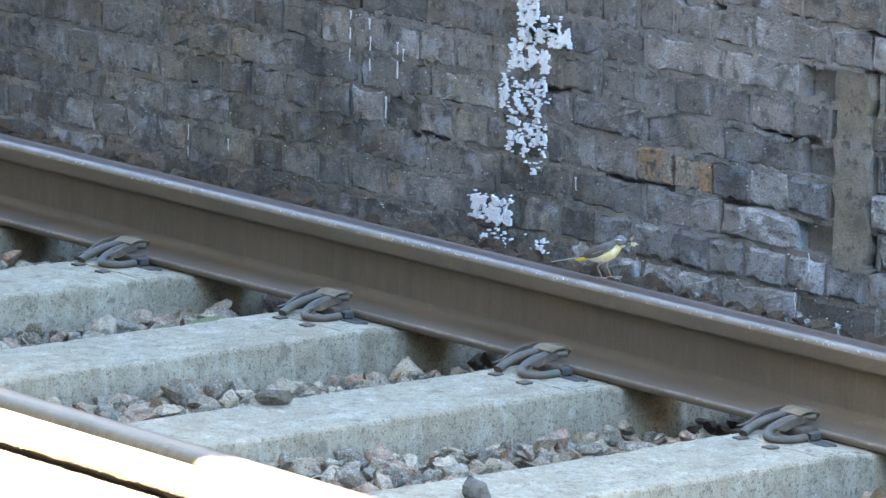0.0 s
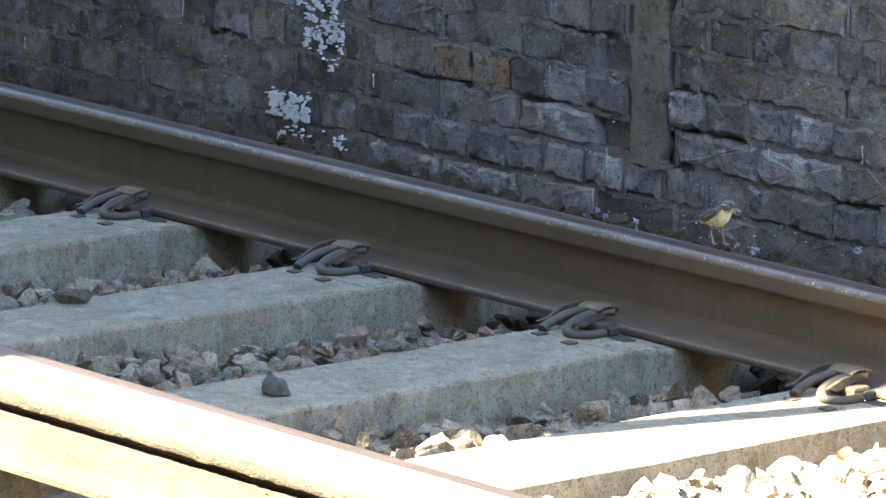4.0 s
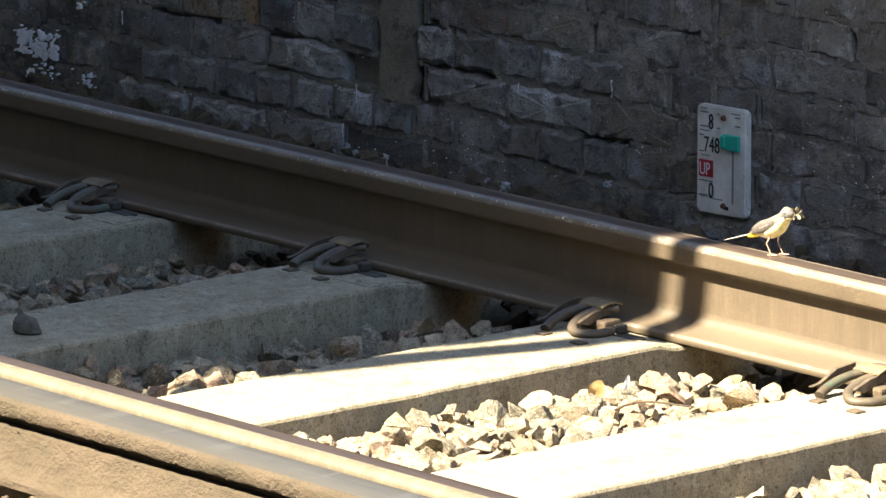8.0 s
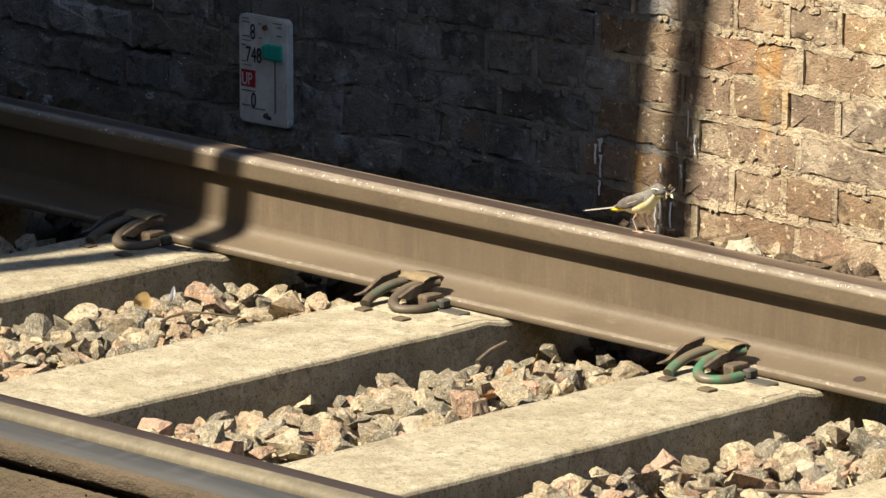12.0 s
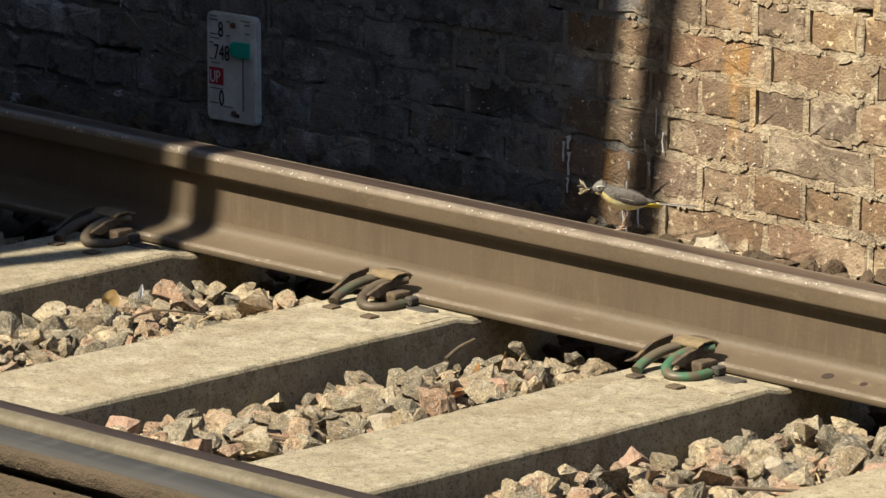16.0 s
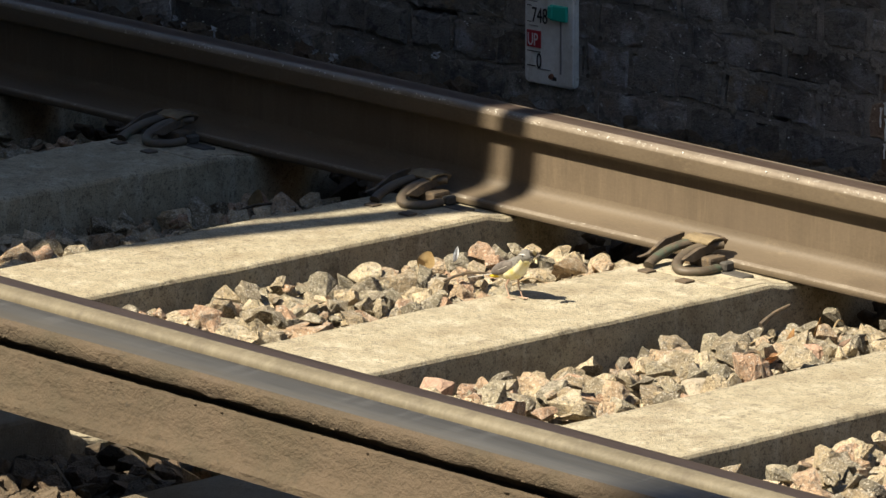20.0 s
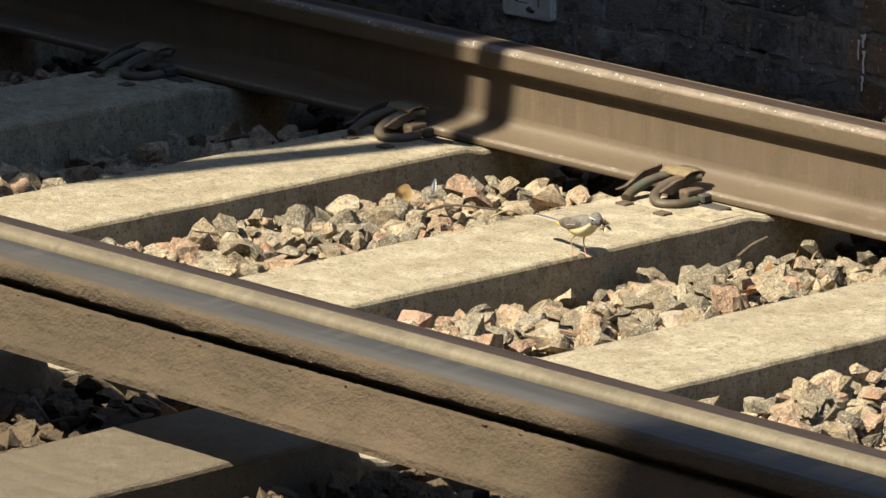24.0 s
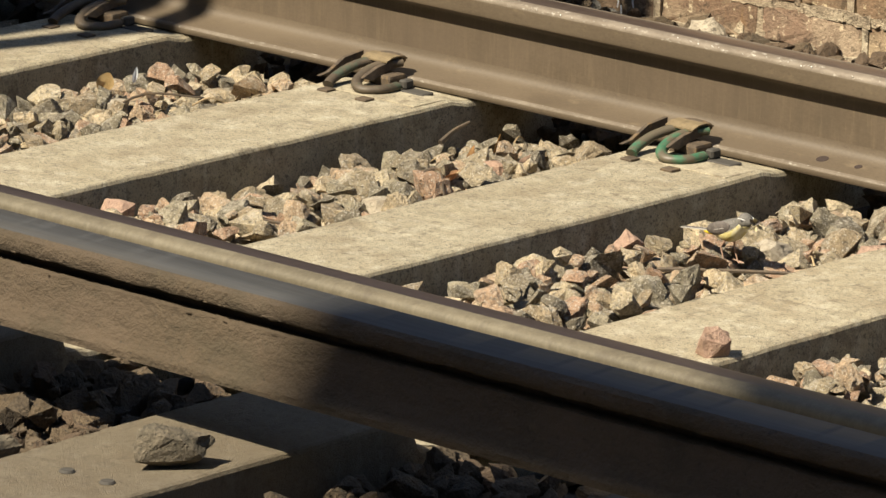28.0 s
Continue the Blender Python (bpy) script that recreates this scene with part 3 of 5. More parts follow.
for i in range(75):
    cx = random.uniform(-3.6, 2.2)
    for j in range(random.randint(1, 6)):
        s = random.uniform(0.0006, 0.0015)
        ball(cx + random.gauss(0, 0.028), -0.0332 + random.uniform(-0.0012, 0.003), 0.1525 + random.uniform(-0.0025, 0.002), s * random.uniform(0.6, 1.2), s * 0.6, s * random.uniform(0.8, 1.7), bm, 1)
tagged(part("flecks", bm, FLECK, far_rail, "pale flecks that paint glints on the rail's corner"), kind="stuff")

# ---- conductor rail ----
def conductor_rail():
    y, foot = -1.897, 0.153
    right = [(0.066, -0.011), (0.066, -0.001), (0.058, 0.008), (0.050, 0.022), (0.041, 0.050), (0.036, 0.0665), (0.018, 0.070), (0.018, 0.086), (0.0425, 0.0868), (0.0448, 0.090), (0.0458, 0.098), (0.0435, 0.107), (0.036, 0.1125)]
    coarse = right + [(-a, b) for a, b in reversed(right)]
    outline, at = [], []
    for k, (a, b) in enumerate(coarse):
        a2, b2 = coarse[(k + 1) % len(coarse)]
        at.append(len(outline))
        pieces = max(1, round(math.hypot(a2 - a, b2 - b) / 0.006)) if a < 0 and a2 < 0 else 1
        outline += [(a + (a2 - a) * i / pieces, b + (b2 - b) * i / pieces) for i in range(pieces)]
    bm = bmesh.new()
    xs = [-40.0] + [-2.6 + 0.01 * i for i in range(600)] + [30.0]
    n = len(outline)
    rings = []
    for x in xs:
        ring = []
        for k, (a, b) in enumerate(outline):
            w = 0.0012 * noise.noise(Vector((x * 21, a * 60, b * 60))) + 0.002 * noise.noise(Vector((x * 55, a * 90, b * 90))) + 0.0014 * noise.noise(Vector((x * 130, a * 160, b * 160)))
            if b > 0.108:
                w = 0
            lip = (0.004 * max(0, noise.noise(Vector((x * 17, 7, 0)))) + 0.003 * max(0, noise.noise(Vector((x * 55, 3, 0))))) * (1 if 0.085 < b < 0.092 else -0.8 if 0.06 < b < 0.075 else 0) if a < 0 else 0
            ring.append(bm.verts.new((x, a + (w if a > 0 else -w), b + w * 0.5 - lip)))
        rings.append(ring)
    for r, s in zip(rings, rings[1:]):
        for k in range(n):
            f = bm.faces.new((r[k], s[k], s[(k + 1) % n], r[(k + 1) % n]))
            f.material_index = 1 if k == at[12] else 0
    bmesh.ops.recalc_face_normals(bm, faces=bm.faces)
    holder = thing("conductor_rail", 0, y, foot, "dusty brown conductor rail with a polished grey top", "conductor rail")
    split_rail(bm, n, (at[2], at[7]), DUSTY, CONTACT, holder, (at[-8], at[-3]))
    bm = bmesh.new()
    for i in range(200):
        x, r = random.uniform(-1.2, 3.2), random.choice((0.0008, 0.001, 0.0014, 0.002))
        a, b = random.choice(((-0.0432, 0.0872), (-0.0445, 0.0895), (-0.0375, 0.0650)))
        ball(x, a + random.uniform(-0.0006, 0.0006), b + random.uniform(-0.001, 0.001), r * random.uniform(1.2, 3.5), r * 0.7, r * random.uniform(0.7, 1.2), bm, 1)
    tagged(part("caked_dirt", bm, DUSTY, holder, "crumbs of caked dirt on the rail"), kind="stuff")


conductor_rail()


def insulator(x):
    holder = thing("rail_insulator", x, -1.897, 0.053, "pale ceramic insulator with a clamp under the conductor rail", "insulator", "insulators under the conductor rail")
    bm = bmesh.new()
    for z0, z1, r0, r1 in ((0.002, 0.03, 0.07, 0.065), (0.03, 0.07, 0.055, 0.05), (0.07, 0.085, 0.066, 0.06), (0.085, 0.128, 0.045, 0.05)):
        made = bmesh.ops.create_cone(bm, cap_ends=True, segments=20, radius1=r0, radius2=r1, depth=z1 - z0)["verts"]
        bmesh.ops.transform(bm, verts=made, matrix=Matrix.Translation((0, 0, (z0 + z1) / 2)))
    part("pot", bm, POT, holder, "pale glazed pot", smooth=False)
    for dx in (-0.035, 0.0, 0.035):
        part("prong", tube(smooth_path([(dx, -0.088, 0.06), (dx, -0.084, 0.12), (dx, -0.072, 0.165), (dx, -0.06, 0.172)], 3), 0.008, 8), CLIP, holder, "upright steel prong of the clamp", smooth=True)
    part("clamp", box(-0.06, 0.06, -0.095, -0.078, 0.045, 0.075, 0.005), CLIP, holder, "flat steel clamp bar")
    for o in holder.children:
        o.data.transform(Matrix.Diagonal((1, 1, 0.7, 1)))


insulator(-0.175)
insulator(-2.86)

# bolt holes on the long end of one sleeper
for x, y in ((2.011, -2.154), (2.084, -2.152)):
    bm = bmesh.new()
    bmesh.ops.create_cone(bm, cap_ends=True, segments=14, radius1=0.011, radius2=0.009, depth=0.003)
    ob = tagged(link("bolt_plug", bm, PAD), "dark round bolt hole plug in a concrete sleeper", "bolt plug", "plugs in the sleeper")
    ob.matrix_basis = pose(x, y, 0.048)

# ---- marker plate on the wall ----
def lettering(text, size, mat, parent, x, z, name, y=-0.0135):
    curve = bpy.data.curves.new(name, "FONT")
    curve.body, curve.size, curve.extrude = text, size, 0.0004
    temp = new(name, curve)
    bpy.context.view_layer.update()
    me = bpy.data.meshes.new_from_object(temp.evaluated_get(bpy.context.evaluated_depsgraph_get()))
    bpy.data.objects.remove(temp)
    me.materials.clear()
    me.materials.append(mat)
    ob = new(name, me)
    ob.parent = parent
    ob.matrix_basis = pose(x, y, z, 90) @ Matrix.Diagonal((0.68, 1, 1, 1))
    return ob


plate = thing("marker_plate", -0.601, 0.786, 0.091, "scuffed white plastic track marker plate on the brick wall", "marker plate")
plate.matrix_basis = pose(-0.622, 0.797, 0.0905, 0, -1.2, 0)
W2, H2 = 0.0665, 0.1035
bm = box(-W2, W2, -0.012, 0.0, -H2, H2)
bmesh.ops.bevel(bm, geom=[e for e in bm.edges if abs(e.verts[0].co.y - e.verts[1].co.y) > 0.01], offset=0.012, segments=4, affect="EDGES", profile=0.5)
bmesh.ops.bevel(bm, geom=[e for e in bm.edges if all(v.co.y < -0.011 for v in e.verts)], offset=0.0025, segments=2, affect="EDGES")
part("panel", bm, PLATE, plate, smooth=False)
part("side_rib", box(0.052, 0.0655, -0.0155, -0.0125, -0.094, 0.094, 0.001), PLATE, plate, "raised white rib")
part("groove", box(0.029, 0.033, -0.0133, -0.0122, -0.078, 0.024), GREY, plate, "grey scored groove")
part("slider", box(0.008, 0.052, -0.021, -0.0124, 0.024, 0.054, 0.003, 2), GREEN, plate, "green plastic slider")
part("slider_knob", box(0.006, 0.02, -0.025, -0.021, 0.028, 0.052, 0.002), GREEN, plate, "green plastic knob")
part("label_panel", box(-0.0585, -0.0215, -0.0134, -0.0122, -0.0345, -0.002), RED, plate, "red label panel")
lettering("UP", 0.034, LETTER, plate, -0.0565, -0.0305, "lettering", -0.0142)
lettering("8", 0.042, BLACK, plate, -0.034, 0.058, "lettering")
lettering("748", 0.042, BLACK, plate, -0.046, 0.014, "lettering")
lettering("0", 0.042, BLACK, plate, -0.033, -0.073, "lettering")
for x0, x1, z in ((-0.056, -0.036, 0.089), (-0.056, -0.036, 0.062), (-0.012, -0.004, 0.089), (-0.012, -0.004, 0.062), (-0.058, -0.047, 0.045), (-0.058, -0.047, 0.014), (-0.058, -0.022, -0.042), (-0.058, -0.036, -0.07), (0.036, 0.049, 0.087), (0.036, 0.049, 0.071)):
    part("rule", box(x0, x1, -0.0132, -0.0122, z - 0.0008, z + 0.0008), BLACK, plate, "black printed rule")
for x0, x1, z in ((-0.056, -0.038, 0.096), (-0.056, -0.032, 0.054), (-0.053, -0.03, 0.007), (-0.057, -0.04, -0.031), (0.025, 0.05, 0.094), (-0.03, 0.004, -0.074)):
    part("print_bar", box(x0, x1, -0.0132, -0.0122, z - 0.001, z + 0.001), GREY, plate, "faint grey print")
for x, z in ((0.006, 0.083), (0.007, -0.085)):
    bm = bmesh.new()
    bmesh.ops.create_cone(bm, cap_ends=True, segments=10, radius1=0.006, radius2=0.0045, depth=0.006)
    bmesh.ops.transform(bm, verts=bm.verts, matrix=pose(x, -0.0145, z, 90))
    part("bolt", bm, BOLT, plate, "rusty fixing bolt")
part("keyhole", box(0.008, 0.02, -0.0132, -0.0122, -0.092, -0.085), PAD, plate, "dark keyhole slot")

# ---- paint and droppings on the wall ----
def flake_patch(x0, x1, z0, z1, count, size, bm=None, y=None):
    """Many small irregular flat flakes of paint within a rectangle."""
    bm = bm or bmesh.new()
    for i in range(count):
        cx, cz = random.uniform(x0, x1), random.uniform(z0, z1)
        s = size * random.uniform(0.35, 1.25)
        yy = (WALL_Y - 0.0075 if y is None else y) - random.uniform(0, 0.0012)
        k = random.randint(5, 8)
        turn = random.uniform(0, 6.28)
        ring = []
        for j in range(k):
            a = turn + 2 * math.pi * j / k
            r = s * random.uniform(0.45, 1.1)
            ring.append((cx + r * math.cos(a), cz + r * 0.8 * math.sin(a)))
        front = [bm.verts.new((a, yy, b)) for a, b in ring]
        back = [bm.verts.new((a, yy + 0.003, b)) for a, b in ring]
        bm.faces.new(front)
        for j in range(k):
            bm.faces.new((front[j], back[j], back[(j + 1) % k], front[(j + 1) % k]))
    return bm


def paint_sheet(x0, x1, z0, z1, at, cell=0.0028):
    """A thin ragged sheet of old paint: the cells of a grid where a noise is high enough."""
    bm = bmesh.new()
    nx_, nz_ = int((x1 - x0) / cell), int((z1 - z0) / cell)
    corner = {}

    def corner_at(i, j, y):
        if (i, j, y) not in corner:
            wob = Vector((noise.noise(Vector((i * 0.7, j * 0.7, x0))), 0, noise.noise(Vector((i * 0.7, j * 0.7, z0 + 9))))) * cell * 0.5
            corner[i, j, y] = bm.verts.new(Vector((x0 + i * cell, y, z0 + j * cell)) + wob)
        return corner[i, j, y]

    on = set()
    for i in range(nx_):
        for j in range(nz_):
            q = Vector((x0 + i * cell, 0, z0 + j * cell))
            edge = min(i, nx_ - 1 - i, j, nz_ - 1 - j) / 5
            n_ = noise.noise(q * 45) * 0.55 + noise.noise(q * 130) * 0.45 + noise.noise(Vector((q.x * 60, 3, q.z * 240))) * 0.25
            if n_ > at + 0.35 * max(0, 1 - edge):
                on.add((i, j))
    front, back = WALL_Y - 0.0085, WALL_Y - 0.002
    for i, j in on:
        bm.faces.new([corner_at(a, c, front) for a, c in ((i, j), (i + 1, j), (i + 1, j + 1), (i, j + 1))])
        for di, dj, e in ((-1, 0, ((0, 1), (0, 0))), (1, 0, ((1, 0), (1, 1))), (0, -1, ((0, 0), (1, 0))), (0, 1, ((1, 1), (0, 1)))):
            if (i + di, j + dj) not in on:
                (a0, c0), (a1, c1) = e
                bm.faces.new((corner_at(i + a1, j + c1, front), corner_at(i + a0, j + c0, front), corner_at(i + a0, j + c0, back), corner_at(i + a1, j + c1, back)))
    return bm


mark = thing("painted_mark", 0, 0, 0, "flaking white painted stripe on the sooty brick wall", "paint mark")
for x0, x1, z0, z1, at in ((-2.58, -2.535, 0.40, 0.50, -0.25), (-2.545, -2.42, 0.40, 0.435, -0.2), (-2.515, -2.45, 0.425, 0.46, 0.0), (-2.61, -2.49, 0.34, 0.395, -0.12), (-2.65, -2.49, 0.24, 0.325, 0.02),
                           (-2.62, -2.49, 0.16, 0.235, 0.0), (-2.55, -2.51, 0.115, 0.15, 0.1), (-2.74, -2.61, -0.005, 0.06, -0.12), (-2.70, -2.60, -0.055, 0.0, 0.12), (-2.55, -2.48, -0.055, -0.01, 0.1)):
    tagged(part("paint_patch", paint_sheet(x0 - 0.012, x1 + 0.012, z0 - 0.008, z1 + 0.008, at + 0.1), WHITE, mark), kind="stuff")


def dropping(x, z0, z1, wide=0.004, head=0.0):
    """A white streak down the wall from z1 to z0."""
    holder = thing("dropping_streak", x, WALL_Y - 0.007, z1, "white bird dropping streak down the brick wall", "dropping", "droppings on the wall")
    count = max(1, int((z1 - z0) / 0.035))
    for c in range(count):
        top = c / count + random.uniform(0, 0.08)
        low = (c + random.uniform(0.55, 1.02)) / count
        pts, radii = [], []
        for i in range(5):
            u = top + (low - top) * i / 4
            pts.append((0.004 * noise.noise(Vector((x * 30, u * 4, 0))), 0, (z0 - z1) * u))
            radii.append(wide * random.uniform(0.35, 0.85) * (1 + head * (i == 0 and c == 0)))
        bm = tube(pts, radii, 6)
        for v in bm.verts:
            v.co.y *= 0.35
        part("dried_run", bm, WHITE, holder)


for x, z0, z1, w in ((-3.161, 0.276, 0.394, 0.004), (-3.092, 0.26, 0.384, 0.004), (-3.033, 0.167, 0.219, 0.003), (-2.995, 0.261, 0.345, 0.004), (-2.975, 0.3, 0.33, 0.003), (-2.39, 0.082, 0.139, 0.003), (0.222, -0.031, 0.012, 0.0035), (0.224, 0.005, 0.06, 0.0045), (0.222, 0.05, 0.088, 0.0065),
                     (0.211, 0.03, 0.078, 0.0035), (0.366, -0.075, 0.073, 0.0038), (0.357, -0.07, -0.01, 0.0025), (0.393, -0.056, 0.0, 0.003), (0.415, 0.034, 0.07, 0.0028), (0.372, 0.10, 0.118, 0.002), (0.405, 0.085, 0.11, 0.002), (0.447, 0.09, 0.13, 0.0022),
                     (0.43, 0.12, 0.17, 0.002), (-1.19, 0.11, 0.16, 0.0022), (-0.93, 0.14, 0.20, 0.0025), (-3.75, -0.03, 0.06, 0.003), (-3.6, 0.0, 0.05, 0.003), (-1.66, 0.03, 0.09, 0.002), (-1.70, -0.04, 0.0, 0.0022)):
    dropping(x, z0, z1, w, 0.8)

bm = bmesh.new()
for x0, x1, z0, z1, n in ((0.5, 1.3, 0.06, 0.16, 130), (0.55, 1.3, 0.16, 0.3, 60), (-0.5, 0.1, -0.02, 0.12, 60), (-2.2, -1.2, -0.06, 0.02, 70), (-4.2, -2.8, -0.05, 0.12, 90), (-1.4, -0.7, -0.04, 0.12, 50), (-0.45, 0.3, 0.1, 0.35, 40), (-3.4, -2.2, 0.1, 0.45, 60), (-2.3, -1.2, 0.05, 0.4, 50)):
    flake_patch(x0, x1, z0, z1, n // 2 if x0 > 0.3 else n, 0.0017, bm, WALL_Y - 0.001)
tagged(link("wall_specks", bm, FLECK), "pale lime specks scattered over the brick wall", "specks", kind="stuff")

# smoothed mortar filling an old vertical chase in the wall
bm = bmesh.new()
cols = 5
rows_n = 24
g = [[bm.verts.new((-1.593 + 0.1 * i / cols + (0.016 * noise.noise(Vector((0, j * 0.45, 5 + (i > 0)))) if i in (0, cols) else 0), WALL_Y - 0.006 + 0.006 * noise.noise(Vector((i * 0.9, j * 0.35, 1))), 0.068 + (0.40 - 0.03 * noise.noise(Vector((i, 0, 8)))) * j / rows_n)) for j in range(rows_n + 1)] for i in range(cols + 1)]
b2 = [[bm.verts.new((v.co.x, WALL_Y + 0.02, v.co.z)) for v in col] for col in g]
for i in range(cols):
    for j in range(rows_n):
        bm.faces.new((g[i][j], g[i + 1][j], g[i + 1][j + 1], g[i][j + 1]))
for j in range(rows_n):
    bm.faces.new((g[0][j], g[0][j + 1], b2[0][j + 1], b2[0][j]))
    bm.faces.new((g[cols][j + 1], g[cols][j], b2[cols][j], b2[cols][j + 1]))
for i in range(cols):
    bm.faces.new((g[i + 1][0], g[i][0], b2[i][0], b2[i + 1][0]))
tagged(link("mortar_chase", bm, RENDER_MIX, smooth=True), "smooth mortar-filled vertical chase in the brick wall", "mortar chase")


# ---- ballast ----
def stone_shape(seed, flat=0.75, points=15, cuts=1):
    """A broken stone: a rough hull, split finer and roughened."""
    rnd = random.Random(seed)
    bm = bmesh.new()
    for i in range(points):
        v = Vector((rnd.gauss(0, 1), rnd.gauss(0, 1), rnd.gauss(0, 1))).normalized()
        v = v / max(abs(v.x), abs(v.y), abs(v.z)) ** 0.45 * rnd.uniform(0.82, 1.0)
        bm.verts.new((v.x * 1.12, v.y * 0.92, v.z * flat))
    out = bmesh.ops.convex_hull(bm, input=bm.verts)
    bmesh.ops.delete(bm, geom=list({e for e in out["geom_unused"] + out["geom_interior"] if isinstance(e, bmesh.types.BMVert)}), context="VERTS")
    for step in range(cuts):
        bmesh.ops.subdivide_edges(bm, edges=list(bm.edges), cuts=1, use_grid_fill=True)
        bmesh.ops.triangulate(bm, faces=bm.faces)
        for v in bm.verts:
            off = Vector((seed * 3.7, seed * 1.3, 0))
            v.co *= 1 + (0.13, 0.075)[step] * noise.noise(v.co * (2.4, 5.0)[step] + off)
    bmesh.ops.triangulate(bm, faces=bm.faces)
    return bm


shapes, stone_meshes = [], []
for i in range(40):
    bm = stone_shape(100 + i, random.uniform(0.58, 0.92), random.randint(10, 15), 2 if i < 14 else 1)
    bm.verts.index_update()
    shapes.append((np.array([v.co[:] for v in bm.verts]), np.array([[v.index for v in f.verts] for f in bm.faces])))
    me = bpy.data.meshes.new("stone")
    bm.to_mesh(me)
    bm.free()
    me.materials.append(STONE_EACH)
    stone_meshes.append(me)


def near_sleeper(x):
    return min(abs(x - s) for s in SLEEPERS)


def scatter_stones(name, spots, mat, label, single=False):
    """Stones at (x, y, z, radius): the larger ones on top each on its own if single, the rest in one mesh."""
    vs, fs, base = [], [], 0
    for x, y, z, r in spots:
        if single and r > 0.019 and -1.7 < x < 2.35 and z > ballast_height(x, y) + 0.026:
            ob = new("stone", stone_meshes[random.randrange(14)])
            ob.parent = track_bed
            ob.matrix_basis = pose(x, y, z, random.uniform(-40, 40), random.uniform(-40, 40), random.uniform(0, 360)) @ Matrix.Diagonal((r, r, r, 1))
            continue
        v, f = shapes[random.randrange(14 if z > -0.05 and r > 0.016 else len(shapes))] if r > 0.01 else shapes[random.randrange(14, len(shapes))]
        m = np.array(Euler((random.uniform(-0.7, 0.7), random.uniform(-0.7, 0.7), random.uniform(0, 6.28))).to_matrix())
        vs.append((v * r) @ m.T + np.array((x, y, z)))
        fs.append(f + base)
        base += len(v)
    me = bpy.data.meshes.new(name)
    me.from_pydata(np.concatenate(vs).tolist(), [], np.concatenate(fs).tolist())
    me.materials.append(mat)
    return tagged(new(name, me), label, "ballast", kind="stuff")


def crib_spots(y0, y1, layers, x0=-5.0, x1=3.4):
    spots = []
    for layer in range(layers):
        y = y0
        while y < y1:
            x = x0
            while x < x1:
                xx, yy = x + random.uniform(-0.02, 0.02), y + random.uniform(-0.02, 0.02)
                r = random.choice((0.012, 0.015, 0.018, 0.021, 0.023, 0.026, 0.029, 0.035)) * random.uniform(0.85, 1.15)
                end = yy > 0.52 or yy < -2.45
                d = near_sleeper(xx)
                if end or d > 0.145 + r * 0.8:
                    hump = 0.014 * noise.noise(Vector((xx * 4, yy * 4, 1.0)))
                    z = ballast_height(xx, yy) + hump + 0.02 * layer + random.uniform(-0.006, 0.01)
                    under = abs(yy) < 0.12 or abs(yy + 1.505) < 0.12
                    if under:
                        z = min(z, -0.06)
                    if layer < 2 or (random.random() < 0.5 and d > 0.19):
                        spots.append((xx, yy, z, r))
                x += 0.040
            y += 0.040
    return spots


scatter_stones("ballast", crib_spots(-1.42, -0.05, 3), STONE, "angular grey and pinkish granite ballast between the sleepers", True)
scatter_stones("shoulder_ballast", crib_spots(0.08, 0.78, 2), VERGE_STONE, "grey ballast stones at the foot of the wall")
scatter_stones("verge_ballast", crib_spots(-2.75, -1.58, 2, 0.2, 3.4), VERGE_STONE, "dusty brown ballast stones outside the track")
grit = [(random.uniform(-3.6, 2.6), random.uniform(-1.4, -0.08), 0, random.uniform(0.003, 0.008)) for i in range(2600)]
scatter_stones("grit", [(x, y, ballast_height(x, y) + random.uniform(-0.004, 0.014), r) for x, y, z, r in grit if near_sleeper(x) > 0.145], STONE, "small grit and chips among the ballast")


def block_shape(seed):
    """A blocky broken stone: a cube with shifted corners, split finer and roughened."""
    rnd = random.Random(seed)
    bm = bmesh.new()
    bmesh.ops.create_cube(bm, size=1.7)
    for v in bm.verts:
        v.co = Vector((v.co.x * rnd.uniform(0.45, 1.15), v.co.y * rnd.uniform(0.45, 1.15), v.co.z * rnd.uniform(0.6, 1.15)))
    bmesh.ops.bevel(bm, geom=list(bm.edges), offset=0.42, segments=1, affect="EDGES")
    bmesh.ops.triangulate(bm, faces=bm.faces)
    bmesh.ops.subdivide_edges(bm, edges=list(bm.edges), cuts=2, use_grid_fill=True)
    for v in bm.verts:
        v.co *= 1 + 0.2 * noise.noise(v.co * 1.7 + Vector((seed, 0, 0))) + 0.05 * noise.noise(v.co * 6 + Vector((seed, 3, 0)))
    return bm


def lone_stone(x, y, z, rx, ry, rz, mat, label, seed, turn=0, tip=0):
    bm = block_shape(seed) if seed == 9 else stone_shape(seed, 1.0, 17, 2)
    for v in bm.verts:
        v.co = Vector((v.co.x * rx, v.co.y * ry, v.co.z * rz))
    ob = tagged(link("stone", bm, mat), label, "stone")
    ob.matrix_basis = pose(x, y, z, tip, 0, turn)
    if -0.06 < z < -0.02:
        z -= 0.012
    low = min((ob.matrix_basis @ v.co).z for v in ob.data.vertices) - ob.matrix_basis.translation.z + z
    ob.matrix_basis = pose(x, y, 2 * z - low - 0.006, tip, 0, turn)
    return ob


lone_stone(2.12, -1.0, 0.0, 0.025, 0.023, 0.03, PINK, "upright pinkish granite stone standing on a sleeper's edge", 8, 60)
lone_stone(2.085, -2.035, 0.046, 0.05, 0.042, 0.038, DULL, "large dusty brown ballast stone lying on a sleeper end", 7, 40)
lone_stone(-0.611, -0.905, 0.0, 0.034, 0.03, 0.027, DARK, "dark rounded stone lying on a concrete sleeper", 9)
